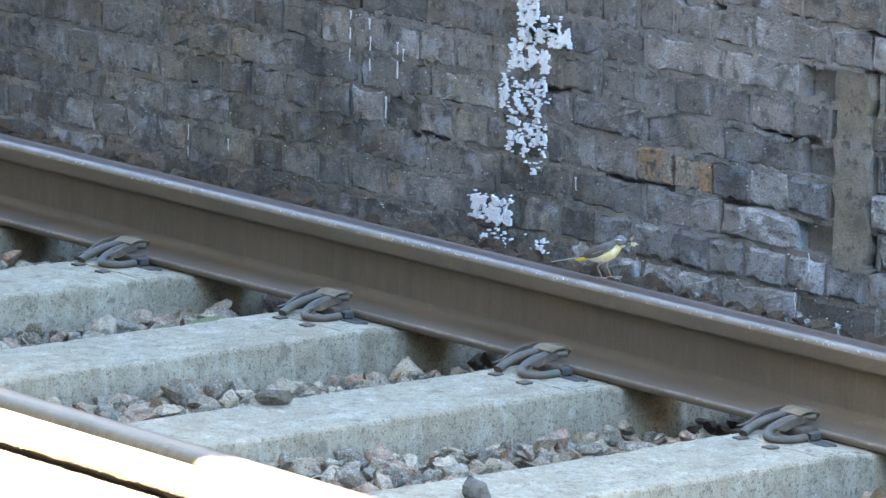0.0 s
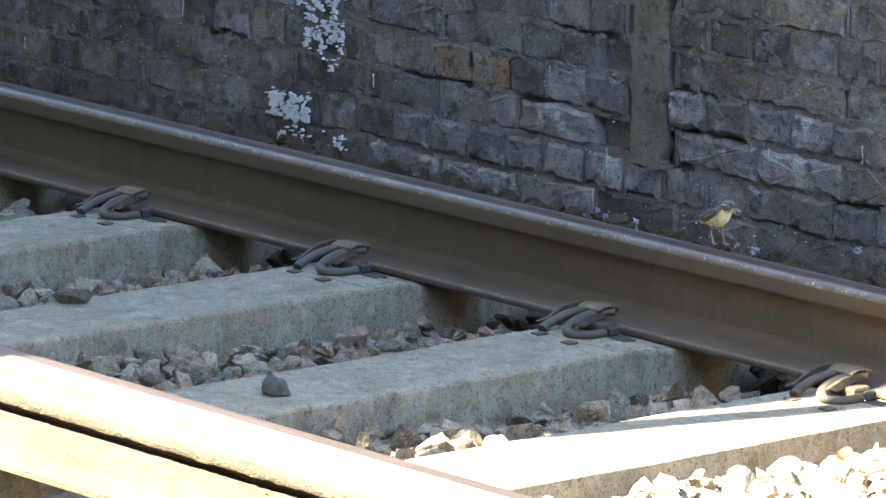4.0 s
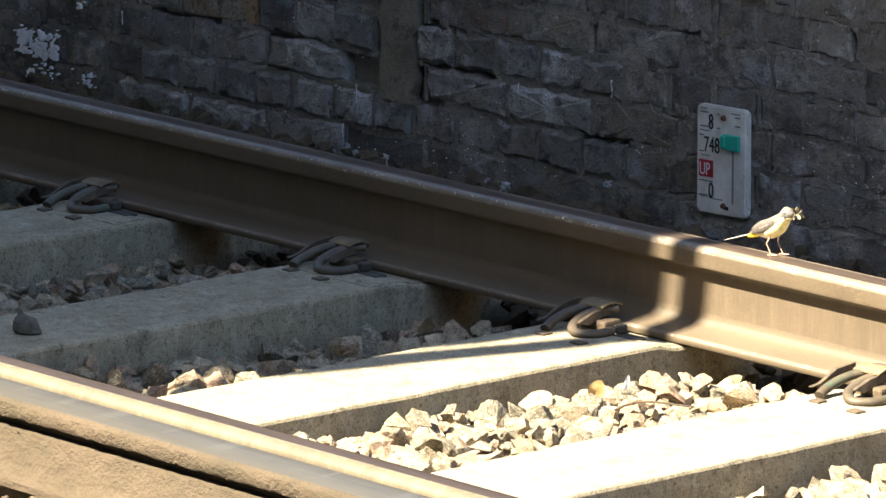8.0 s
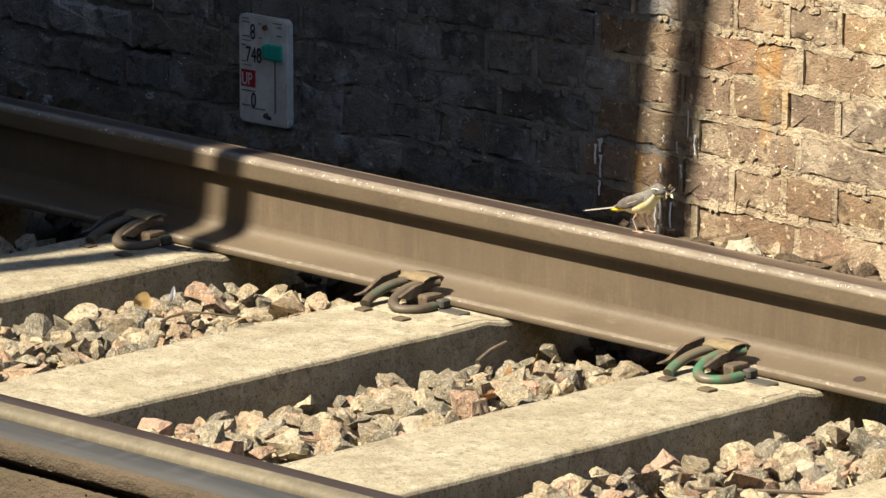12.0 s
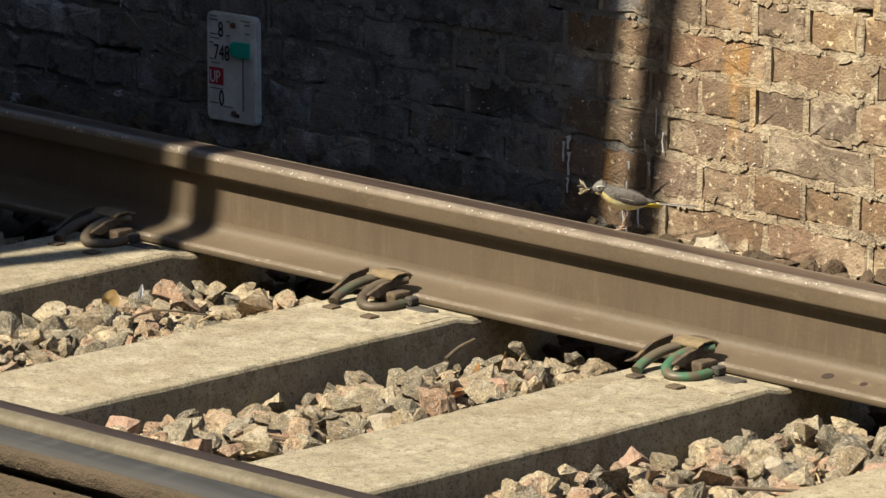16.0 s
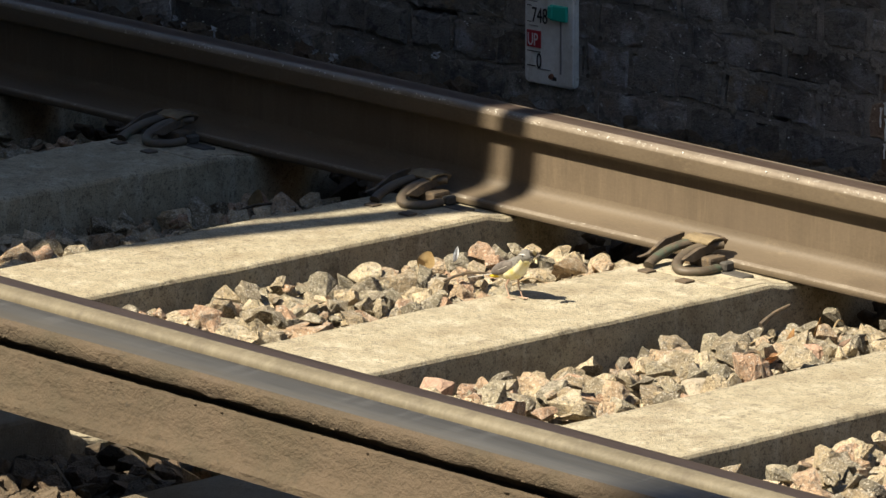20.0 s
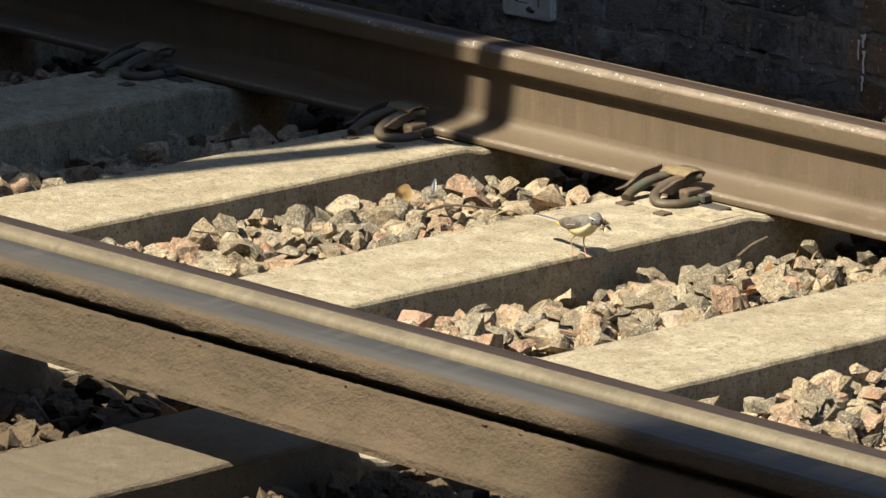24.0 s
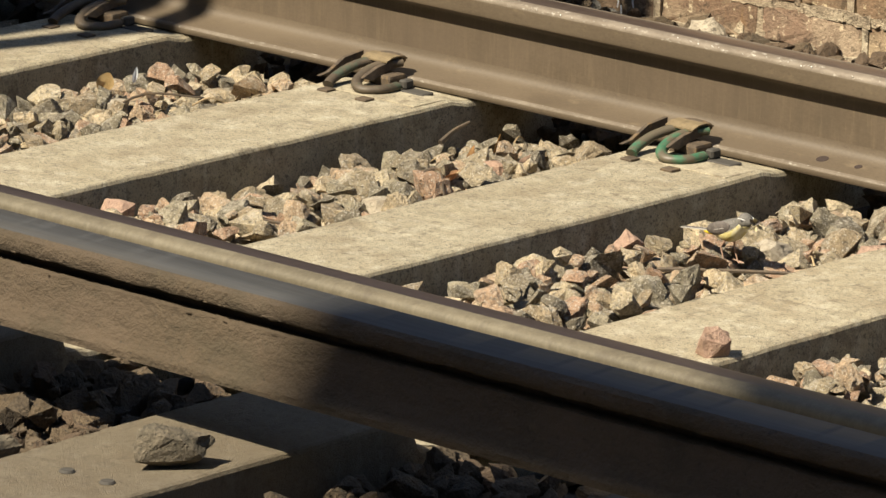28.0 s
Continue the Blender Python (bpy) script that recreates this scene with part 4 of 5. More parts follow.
lone_stone(-1.43, -0.72, 0.0, 0.035, 0.022, 0.022, DULL, "flat brown stone leaning on a sleeper's edge", 12, 35, 20)
lone_stone(0.862, -0.945, -0.045, 0.03, 0.027, 0.032, PINK, "reddish brown stone beside a concrete sleeper", 14)
lone_stone(0.94, -0.74, -0.038, 0.025, 0.02, 0.014, PALE, "pale pink stone lying in the ballast", 16, 10)
lone_stone(1.565, -0.549, -0.03, 0.026, 0.024, 0.026, PINK, "blocky pink granite stone standing in the ballast", 5, 100)
lone_stone(0.64, 0.71, -0.05, 0.038, 0.033, 0.036, PALE, "pale green-grey stone at the foot of the wall", 23, 30)
lone_stone(0.95, 0.70, -0.08, 0.05, 0.03, 0.03, PINK, "pink granite stone at the foot of the wall", 24, 10)
lone_stone(1.12, 0.71, -0.08, 0.045, 0.03, 0.032, PALE, "pale stone at the foot of the wall", 26, 60)
lone_stone(0.16, 0.71, -0.075, 0.06, 0.03, 0.03, DULL, "dull grey stone at the foot of the wall", 27, 15)
lone_stone(1.80, -2.10, -0.01, 0.045, 0.04, 0.032, DULL, "dusty brown stone beside a sleeper end", 31, 15)
lone_stone(1.66, -2.12, -0.01, 0.05, 0.035, 0.03, DULL, "dusty brown stone in the verge ballast", 33, 70)
lone_stone(0.31, -0.43, -0.055, 0.04, 0.034, 0.028, PALE, "large pale stone on top of the ballast", 35, 30)
lone_stone(1.10, -0.60, -0.055, 0.038, 0.03, 0.035, PALE, "tall pale pink stone among the ballast", 36, 0)
lone_stone(1.05, -0.29, -0.05, 0.036, 0.03, 0.024, PINK, "brown granite stone near the rail", 38, 0)
lone_stone(1.72, -0.40, -0.05, 0.042, 0.035, 0.03, PALE, "large pale stone among the ballast", 40, 30)
lone_stone(1.84, -0.30, -0.05, 0.035, 0.03, 0.026, PINK, "brown stone near the rail", 41, 60)


# ---- leaves and twigs ----
def leaf(x, y, z, length, wide, mat, label, rx=0, ry=0, rz=0, curl=0.3):
    bm = bmesh.new()
    n = 7
    rows_l = []
    for i in range(n + 1):
        u = i / n
        w = wide * math.sin(math.pi * (0.06 + 0.9 * u)) ** 0.8
        rows_l.append([bm.verts.new((length * u, k * w / 2, curl * length * (u * u * 0.5 + 0.5 * (abs(k) * w / wide) ** 2))) for k in (-1, 0, 1)])
    for a, b in zip(rows_l, rows_l[1:]):
        for k in range(2):
            bm.faces.new((a[k], b[k], b[k + 1], a[k + 1]))
    bmesh.ops.solidify(bm, geom=list(bm.faces), thickness=0.0008)
    ob = tagged(link("fallen_leaf", bm, mat, smooth=True), label, "leaf")
    ob.matrix_basis = pose(x, y, z - (0.013 if x > -0.25 else 0.025), rx, ry, rz)


leaf(0.236, -0.372, -0.028, 0.036, 0.03, GOLD, "curled golden dry leaf standing among ballast stones", 80, -70, 60)
leaf(0.285, -0.345, -0.008, 0.028, 0.009, WHITE, "small white petal standing among ballast stones", 85, -80, 60)
leaf(0.925, -0.893, -0.045, 0.022, 0.017, GOLD, "small yellow leaf on the ballast", 20, -20, 10)
leaf(-2.36, -0.27, -0.05, 0.14, 0.06, OLIVE, "shrivelled pale green leaf lying between two sleepers", 15, -10, 50, 0.15)
leaf(-2.30, -0.20, -0.05, 0.09, 0.05, OLIVE, "shrivelled pale green leaf lying between two sleepers", -20, -15, 20, 0.25)
leaf(-0.385, -0.19, -0.055, 0.05, 0.026, STRAW, "pale brown dry leaf standing against a sleeper", 80, -75, 60)
leaf(-0.36, -0.15, -0.055, 0.04, 0.022, STRAW, "pale brown dry leaf by the rail", 70, -50, 30)
leaf(1.0, -0.36, -0.042, 0.04, 0.018, RUSTLEAF, "brown dry leaf on the ballast", 10, -15, 20)
leaf(1.03, -0.39, -0.042, 0.035, 0.015, RUSTLEAF, "brown dry leaf on the ballast", -25, -10, 80)
leaf(0.98, -0.40, -0.042, 0.03, 0.014, RUSTLEAF, "brown dry leaf on the ballast", 25, -20, 140)
leaf(0.33, -0.40, -0.045, 0.035, 0.015, RUSTLEAF, "brown dry leaf on the ballast", 25, -20, 30)


def twig(points, r, label, mat=None):
    points = [(x, y, z - (0.012 if x > -0.25 else 0.034)) for x, y, z in points]
    tagged(link("twig", tube(smooth_path(points, 4), [r * (1.1 - 0.5 * i / (4 * (len(points) - 1))) for i in range(4 * (len(points) - 1) + 1)], 6), mat or CLIP), label, "twig")


twig([(0.864, -0.215, -0.032), (0.862, -0.18, -0.018), (0.868, -0.15, -0.008)], 0.0045, "short thick grey twig leaning on the ballast")
twig([(1.083, -0.492, -0.035), (1.07, -0.475, -0.002), (1.09, -0.46, 0.004), (1.115, -0.475, -0.035)], 0.0028, "bent brown twig arching over the stones")
twig([(0.93, -0.86, -0.03), (1.02, -0.80, -0.028), (1.12, -0.76, -0.035)], 0.003, "long thin brown twig across the ballast")
twig([(1.62, -0.60, -0.03), (1.76, -0.52, -0.022), (1.92, -0.42, -0.02)], 0.004, "long thin brown twig across the ballast")
twig([(0.33, -0.46, -0.035), (0.36, -0.39, -0.008), (0.43, -0.33, -0.012)], 0.0025, "thin dark twig curving over stones")
twig([(-0.40, -0.24, -0.05), (-0.36, -0.2, -0.02), (-0.33, -0.12, -0.03)], 0.003, "thin dark twig by the rail")
twig([(-0.62, -0.34, -0.05), (-0.61, -0.33, 0.0), (-0.60, -0.325, 0.02)], 0.002, "thin dark stalk against a sleeper")
for i in range(22):
    cx = random.choice((0.98, 0.35, -0.3, 1.72, -2.25, -0.95))
    x, y = cx + random.uniform(-0.08, 0.1), random.uniform(-0.42, -0.14)
    a = random.uniform(0, 3.14)
    l = random.uniform(0.03, 0.07)
    twig([(x, y, -0.035), (x + l * 0.5 * math.cos(a), y + l * 0.5 * math.sin(a), -0.025), (x + l * math.cos(a), y + l * math.sin(a), -0.035)], 0.0016, "thin straw-coloured stalk on the ballast", STRAW)

# dark leaf litter blown against the far rail
for cx, cy, n in ((-2.95, -0.2, 14), (-2.3, -0.17, 22), (-1.68, -0.17, 26), (-0.97, -0.2, 18), (-0.33, -0.19, 24), (0.42, -0.2, 14), (1.05, -0.22, 12)):
    bm = bmesh.new()
    base = ballast_height(cx, cy)
    for i in range(n):
        q = Vector((cx + random.gauss(0, 0.07), cy + random.gauss(0, 0.04), base + random.uniform(0.012, 0.05)))
        turn = Matrix.Rotation(random.uniform(0, 6.28), 3, "Z") @ Matrix.Rotation(random.uniform(-1.2, 1.2), 3, "Y") @ Matrix.Rotation(random.uniform(-1, 1), 3, "X")
        l, w = random.uniform(0.016, 0.04), random.uniform(0.006, 0.016)
        up, down = [], []
        for u, v in ((-1, 0), (-0.3, 0.8), (0.4, 0.7), (1, 0.1), (0.3, -0.8), (-0.5, -0.6)):
            c = turn @ Vector((u * l / 2, v * w / 2, 0.006 * u * u + random.uniform(-0.002, 0.002)))
            up.append(bm.verts.new(q + c + turn @ Vector((0, 0, 0.0004))))
            down.append(bm.verts.new(q + c - turn @ Vector((0, 0, 0.0004))))
        bm.faces.new(up)
        bm.faces.new(down[::-1])
        for k in range(6):
            bm.faces.new((up[k], down[k], down[(k + 1) % 6], up[(k + 1) % 6]))
    tagged(link("leaf_litter", bm, LITTER), "dark brown dead leaf litter under the rail", "leaf litter", kind="stuff")

# crumpled plastic scraps at the foot of the wall
def scrap(x, z, size, seed):
    rnd = random.Random(seed)
    bm = bmesh.new()
    n = 5
    g = [[bm.verts.new((size * (i / n - 0.5) + rnd.uniform(-0.1, 0.1) * size, size * rnd.uniform(-0.22, 0.22), size * 0.6 * (j / n - 0.5) + rnd.uniform(-0.1, 0.1) * size)) for j in range(n + 1)] for i in range(n + 1)]
    for i in range(n):
        for j in range(n):
            if rnd.random() < 0.72:
                bm.faces.new((g[i][j], g[i + 1][j], g[i + 1][j + 1], g[i][j + 1]))
    bmesh.ops.solidify(bm, geom=list(bm.faces), thickness=0.0008)
    ob = tagged(link("plastic_scrap", bm, SCRAP), "crumpled clear plastic scrap among stones at the wall foot", "litter", "scraps along the wall foot")
    ob.matrix_basis = pose(x, 0.745, z, -25, rnd.uniform(-20, 20), rnd.uniform(-20, 20))


for i, (x, z, size) in enumerate(((-2.19, -0.044, 0.03), (-1.943, -0.038, 0.05), (-1.631, -0.029, 0.03), (-1.6, -0.044, 0.045), (-1.52, -0.041, 0.05), (-1.17, -0.041, 0.05), (-0.887, 0.01, 0.035), (-1.224, -0.037, 0.035))):
    scrap(x, z, size * 0.62, 50 + i)

# ---- bird ----
def lathe(stations, mat_name, parent, mat, lower=None, sides=16, grow=0.0, label="", start=0.0):
    """A body of round cross-sections: stations (x, z, half width, half height); lower True keeps the lower half, False the upper."""
    bm = bmesh.new()
    rings = []
    for x, z, w, h in stations:
        if lower is None:
            angles = [2 * math.pi * k / sides for k in range(sides)]
        elif lower:
            angles = [math.pi * (0.98 - start) + math.pi * (1.04 + 2 * start) * k / sides for k in range(sides + 1)]
        else:
            angles = [math.pi * start + math.pi * (1 - 2 * start) * k / sides for k in range(sides + 1)]
        rings.append([bm.verts.new((x, (w + grow) * math.cos(a), z + (h + grow) * math.sin(a))) for a in angles])
    for r, s in zip(rings, rings[1:]):
        for k in range(len(r) if lower is None else len(r) - 1):
            bm.faces.new((r[k], r[(k + 1) % len(r)], s[(k + 1) % len(s)], s[k]))
    if lower is None:
        bm.faces.new(rings[0][::-1])
        bm.faces.new(rings[-1])
    bmesh.ops.recalc_face_normals(bm, faces=bm.faces)
    return part(mat_name, bm, mat, parent, label, smooth=True)


bird = thing("wagtail", 0, 0, 0, "small grey and yellow long-tailed bird carrying insects", "bird")
TRUNK = [(-0.053, 0.0515, 0.004, 0.004), (-0.042, 0.0515, 0.0095, 0.009), (-0.028, 0.052, 0.0148, 0.015), (-0.012, 0.0525, 0.0182, 0.0188), (0.004, 0.0545, 0.019, 0.0198), (0.018, 0.058, 0.0178, 0.0185), (0.028, 0.063, 0.0152, 0.0162), (0.035, 0.068, 0.0132, 0.0145), (0.040, 0.0715, 0.0112, 0.0125)]
lathe(TRUNK, "back", bird, B_GREY, False, label="ash-grey back", start=-0.05)
lathe(TRUNK, "belly", bird, B_YELLOW, True, label="lemon-yellow belly", start=-0.05)
lathe([(0.028, 0.0705, 0.006, 0.006), (0.033, 0.0725, 0.0115, 0.0115), (0.040, 0.0735, 0.0135, 0.0132), (0.047, 0.0725, 0.0115, 0.011), (0.0525, 0.071, 0.007, 0.007), (0.0555, 0.070, 0.003, 0.003)], "head", bird, B_GREY, label="grey head")
part("throat", ball(0.0425, 0, 0.0655, 0.0095, 0.0095, 0.0065), B_THROAT, bird, "pale yellowish throat", smooth=True)
for s in (-1, 1):
    part("brow", tube([(0.036, s * 0.0124, 0.0778), (0.042, s * 0.0128, 0.0782), (0.05, s * 0.0092, 0.0755)], 0.0006, 6), B_WHITE, bird, "white eyebrow stripe", smooth=True)
    part("eye", ball(0.0455, s * 0.0112, 0.0742, 0.002, 0.002, 0.002), B_DARK, bird, smooth=True)
    bm = ball(-0.013, s * 0.0172, 0.0595, 0.034, 0.0045, 0.0115)
    bmesh.ops.rotate(bm, verts=bm.verts, cent=(-0.01, s * 0.015, 0.06), matrix=Matrix.Rotation(radians(-8), 3, "Y"))
    wing = part("wing", bm, B_WING, bird, "dark brown folded wing", smooth=True)
    part("wing_edge", tube([(-0.038, s * 0.0178, 0.056), (-0.015, s * 0.0218, 0.0570), (0.006, s * 0.0208, 0.0605)], 0.00045, 6), B_PALE, wing, "pale feather edge", smooth=True)
    part("wing_tip", tube([(-0.036, s * 0.014, 0.055), (-0.062, s * 0.007, 0.0535)], [0.0045, 0.001], 6), B_WING, wing, smooth=True)
    # leg
    ankle = (-0.010 + 0.006 * s, s * 0.0095, 0.022)
    leg = part("leg", tube([(-0.002, s * 0.0085, 0.042), ankle, (0.002 + 0.006 * s, s * 0.010, 0.001)], [0.0032, 0.0012, 0.0011], 7), B_LEG, bird, "thin pinkish leg", smooth=True)
    foot = (0.002 + 0.006 * s, s * 0.010)
    for a in (-25, 0, 25, 180):
        part("toe", tube([(foot[0], foot[1], 0.0015), (foot[0] + 0.012 * math.cos(radians(a)), foot[1] + 0.012 * math.sin(radians(a)), 0.0008)], [0.0013, 0.0007], 5), B_LEG, leg)
part("vent", ball(-0.052, 0, 0.048, 0.026, 0.0065, 0.0055), B_VENT, bird, "bright yellow vent feathers", smooth=True)
for s, m, wide in ((-1, B_PALE, 0.0018), (0, B_WING, 0.0075), (1, B_PALE, 0.0018)):
    x0, x1 = -0.045, -0.138
    bm = bmesh.new()
    ring0 = [bm.verts.new((x0, s * 0.004 + d * wide * 0.5, 0.051 + e)) for d, e in ((-1, -0.001), (1, -0.001), (1, 0.001), (-1, 0.001))]
    ring1 = [bm.verts.new((x1 + abs(s) * 0.006, s * 0.0058 + d * wide * 0.75, 0.0505 + e)) for d, e in ((-1, -0.0006), (1, -0.0006), (1, 0.0006), (-1, 0.0006))]
    for k in range(4):
        bm.faces.new((ring0[k], ring1[k], ring1[(k + 1) % 4], ring0[(k + 1) % 4]))
    bm.faces.new(ring0)
    bm.faces.new(ring1[::-1])
    bmesh.ops.recalc_face_normals(bm, faces=bm.faces)
    part("tail_feather", bm, m, bird, "pale outer tail feather" if s else "long dark tail feathers")
part("beak", tube([(0.054, 0, 0.0705), (0.066, 0, 0.0685)], [0.0026, 0.0007], 7), B_DARK, bird, "slim dark beak", smooth=True)
prey_rnd = random.Random(11)
for i in range(15):
    a, b, l = prey_rnd.uniform(-1.4, 1.4), prey_rnd.uniform(-1.2, 1.2), prey_rnd.uniform(0.012, 0.022)
    o = Vector((0.0635 + prey_rnd.uniform(-0.003, 0.004), prey_rnd.uniform(-0.004, 0.004), 0.0685))
    d = Vector((0.35 + 0.5 * math.cos(a), 1.2 * math.sin(a), 0.9 * math.sin(b))).normalized()
    n = d.orthogonal().normalized()
    bm = bmesh.new()
    q = [o, o + d * l * 0.6 + n * l * 0.17, o + d * l, o + d * l * 0.6 - n * l * 0.17]
    lift = d.cross(n) * 0.0005
    va, vb = [bm.verts.new(p_ + lift) for p_ in q], [bm.verts.new(p_ - lift) for p_ in q]
    bm.faces.new(va)
    bm.faces.new(vb[::-1])
    for k in range(4):
        bm.faces.new((va[k], vb[k], vb[(k + 1) % 4], va[(k + 1) % 4]))
    part("insect", bm, B_PREY if i % 3 else B_WING, bird, "pale winged insect held in the beak")

upright = Matrix.Translation((0, 0, 0.044)) @ Matrix.Rotation(radians(-13), 4, "Y") @ Matrix.Translation((0, 0, -0.044))
shrink = Matrix.Diagonal((0.9, 0.9, 0.9, 1))
for o in bird.children_recursive:
    if o.name.split(".")[0] not in ("leg", "toe"):
        o.data.transform(upright)
    o.data.transform(shrink)

# ---- bricks ----
PITCH, RISE = 0.0785, 0.0047
brick_shapes = {}


def brick_mesh(long, variant):
    key = (long, variant)
    if key not in brick_shapes:
        rnd = random.Random(long * 10 + variant)
        L = 0.2265 if long else 0.1085
        bm = bmesh.new()
        cuts = 9 if long else 5
        outline = []
        h, l = 0.0345, L / 2
        for i in range(cuts + 1):
            outline.append((-l + L * i / cuts, -h))
        outline.append((l, 0))
        for i in range(cuts + 1):
            outline.append((l - L * i / cuts, h))
        outline.append((-l, 0))
        style = variant // 10
        wob, soft, rough = ((0.0065, 0.005, 0.002), (0.0065, 0.009, 0.0035), (0.0055, 0.0035, 0.0016))[style]
        outline = [(a + rnd.uniform(-wob, wob), b + rnd.uniform(-wob, wob)) for a, b in outline]
        n = len(outline)
        back = [bm.verts.new((a, 0.045, b)) for a, b in outline]
        mid = [bm.verts.new((a, soft + rnd.uniform(-0.0012, 0.0012), b)) for a, b in outline]
        front = [bm.verts.new((a * (1 - soft / l), rnd.uniform(-rough, rough), b * (1 - soft / h))) for a, b in outline]
        core = bm.verts.new((0, -0.001, 0))
        for r, s in ((back, mid), (mid, front)):
            for k in range(n):
                bm.faces.new((r[k], r[(k + 1) % n], s[(k + 1) % n], s[k]))
        for k in range(n):
            bm.faces.new((front[k], front[(k + 1) % n], core))
        bmesh.ops.recalc_face_normals(bm, faces=bm.faces)
        me = bpy.data.meshes.new("brick")
        bm.to_mesh(me)
        bm.free()
        brick_shapes[key] = me
    return brick_shapes[key]


def bond(k):
    """Centres along the wall of course k, and whether they are stretchers."""
    long = k % 2 == 1
    step = 0.2385 if long else 0.1192
    start = (0.681 + step / 2 + (0.0 if k % 4 == 1 else 0.0)) if long else (-1.617 + step / 2)
    i0, i1 = int((-9 - start) / step), int((5 - start) / step)
    return long, [start + step * i for i in range(i0, i1 + 1)]


OCHRE_AT = ((-2.172, 0.187), (-2.053, 0.175))
rest_v, rest_f, rest_n = [], [], 0
for k in range(-2, 12):
    long, xs = bond(k)
    for x in xs:
        if -1.60 - (0.06 if long else 0.03) < x < -1.49 + (0.06 if long else 0.03) and 0 < k < 6:
            continue
        z = PITCH * (k + 0.5) + RISE * (x + 1.3)
        weathered = -2.35 < x < -0.95 and -1 <= k <= 3 and noise.noise(Vector((x * 1.7, k * 0.5, 9))) + random.uniform(-0.25, 0.25) > -0.1
        sunk = -0.003 - 0.005 * random.random() if weathered else random.uniform(-0.002, 0.002)
        variant = random.randrange(6)
        # The lighter brick colour takes over where the sun falls on the wall.
        in_sun = x + 0.25 * noise.noise(Vector((x * 3, k * 0.9, 2))) > 0.22
        me = brick_mesh(long, variant + (10 if weathered else 20 if in_sun else 0))
        if not me.materials:
            me.materials.append(BLOOM if weathered else LIT_BRICK if in_sun else BRICK)
        half = 0.119 if long else 0.06
        if any(abs(x - ox) < half and abs(z - oz) < 0.04 for ox, oz in OCHRE_AT):
            me = me.copy()
            me.materials.clear()
            me.materials.append(OCHRE_BRICK)
        m = pose(x, WALL_Y + sunk, z, random.uniform(-1.2, 1.2), random.uniform(-0.8, 0.8), random.uniform(-1.2, 1.2))
        if -4.4 < x < 1.35 and -1 <= k <= 7:
            b = new("brick", me)
            b.parent = wall
            b.matrix_basis = m
        else:
            co = np.array([(m @ v.co)[:] for v in me.vertices])
            rest_v.append(co)
            rest_f += [[i + rest_n for i in p_.vertices] for p_ in me.polygons]
            rest_n += len(co)
me = bpy.data.meshes.new("brickwork")
me.from_pydata(np.concatenate(rest_v).tolist(), [], rest_f)
me.materials.append(BRICK)
brickwork = tagged(new("brickwork", me), "further courses of the sooty brick wall", kind="stuff")
brickwork.parent = wall

# mortar in the bed joints and upright joints, gone here and there, and smears of it over the brick faces
def strip(bm, x0, x1, z0, z1, y):
    """One lump of mortar with a ragged outline."""
    n = 5
    low = [(x0 + (x1 - x0) * i / n, z0 + random.uniform(-0.003, 0.003)) for i in range(n + 1)]
    high = [(x1 - (x1 - x0) * i / n, z1 + random.uniform(-0.003, 0.003)) for i in range(n + 1)]
    ring = [bm.verts.new((a, y + random.uniform(-0.0015, 0.0015), c)) for a, c in low + high]
    back = [bm.verts.new((v.co.x, WALL_Y + 0.034, v.co.z)) for v in ring]
    bm.faces.new(ring)
    k = len(ring)
    for i in range(k):
        bm.faces.new((ring[i], back[i], back[(i + 1) % k], ring[(i + 1) % k]))


beds = {False: bmesh.new(), True: bmesh.new()}
for k in range(-1, 9):
    x = -4.6
    while x < 1.6:
        worn = -2.35 < x < -0.95 and k <= 4
        step = random.uniform(0.12, 0.3) if worn else random.uniform(0.06, 0.16)
        z = PITCH * k + RISE * (x + 1.3)
        # Lighter mortar colour for the sunlit stretch.
        pale = x + 0.25 * noise.noise(Vector((x * 3, k * 0.9, 2))) > 0.22
        if random.random() > (0.22 if worn else 0.025) and not (-1.6 < x < -1.48 and k > 0):
            x2 = x
            while x2 < x + step:
                piece = min(random.uniform(0.04, 0.09), x + step - x2 + 0.01)
                thick = random.uniform(0.006, 0.0115)
                strip(beds[pale], x2 - 0.004, x2 + piece + 0.004, z - thick, z + thick, WALL_Y + (random.uniform(-0.0012, 0.0012) if pale else random.uniform(0.0005, 0.0035)))
                x2 += piece
        x += step
    long, xs = bond(k)
    for c in xs:
        side = c + (0.11925 if long else 0.0596)
        if -4.5 < side < 1.5 and not (-1.6 < side < -1.48 and k > 0):
            if random.random() > (0.05 if side > 0.25 else 0.06 if -2.35 < side < -0.95 else 0.02):
                z = PITCH * k + RISE * (side + 1.3)
                w = random.uniform(0.0045, 0.0085)
                strip(beds[side > 0.25], side - w, side + w, z + 0.004, z + PITCH - 0.004, WALL_Y + (random.uniform(-0.001, 0.0014) if side > 0.25 else random.uniform(0.0005, 0.0035)))
for pale in beds:
    tagged(part("mortar_joints", beds[pale], LIT_MORTAR if pale else MORTAR, wall, "lime mortar joints coloured lighter for the sunlit stretch" if pale else "sooty mortar joints"), kind="stuff")

smears = {False: bmesh.new(), True: bmesh.new()}
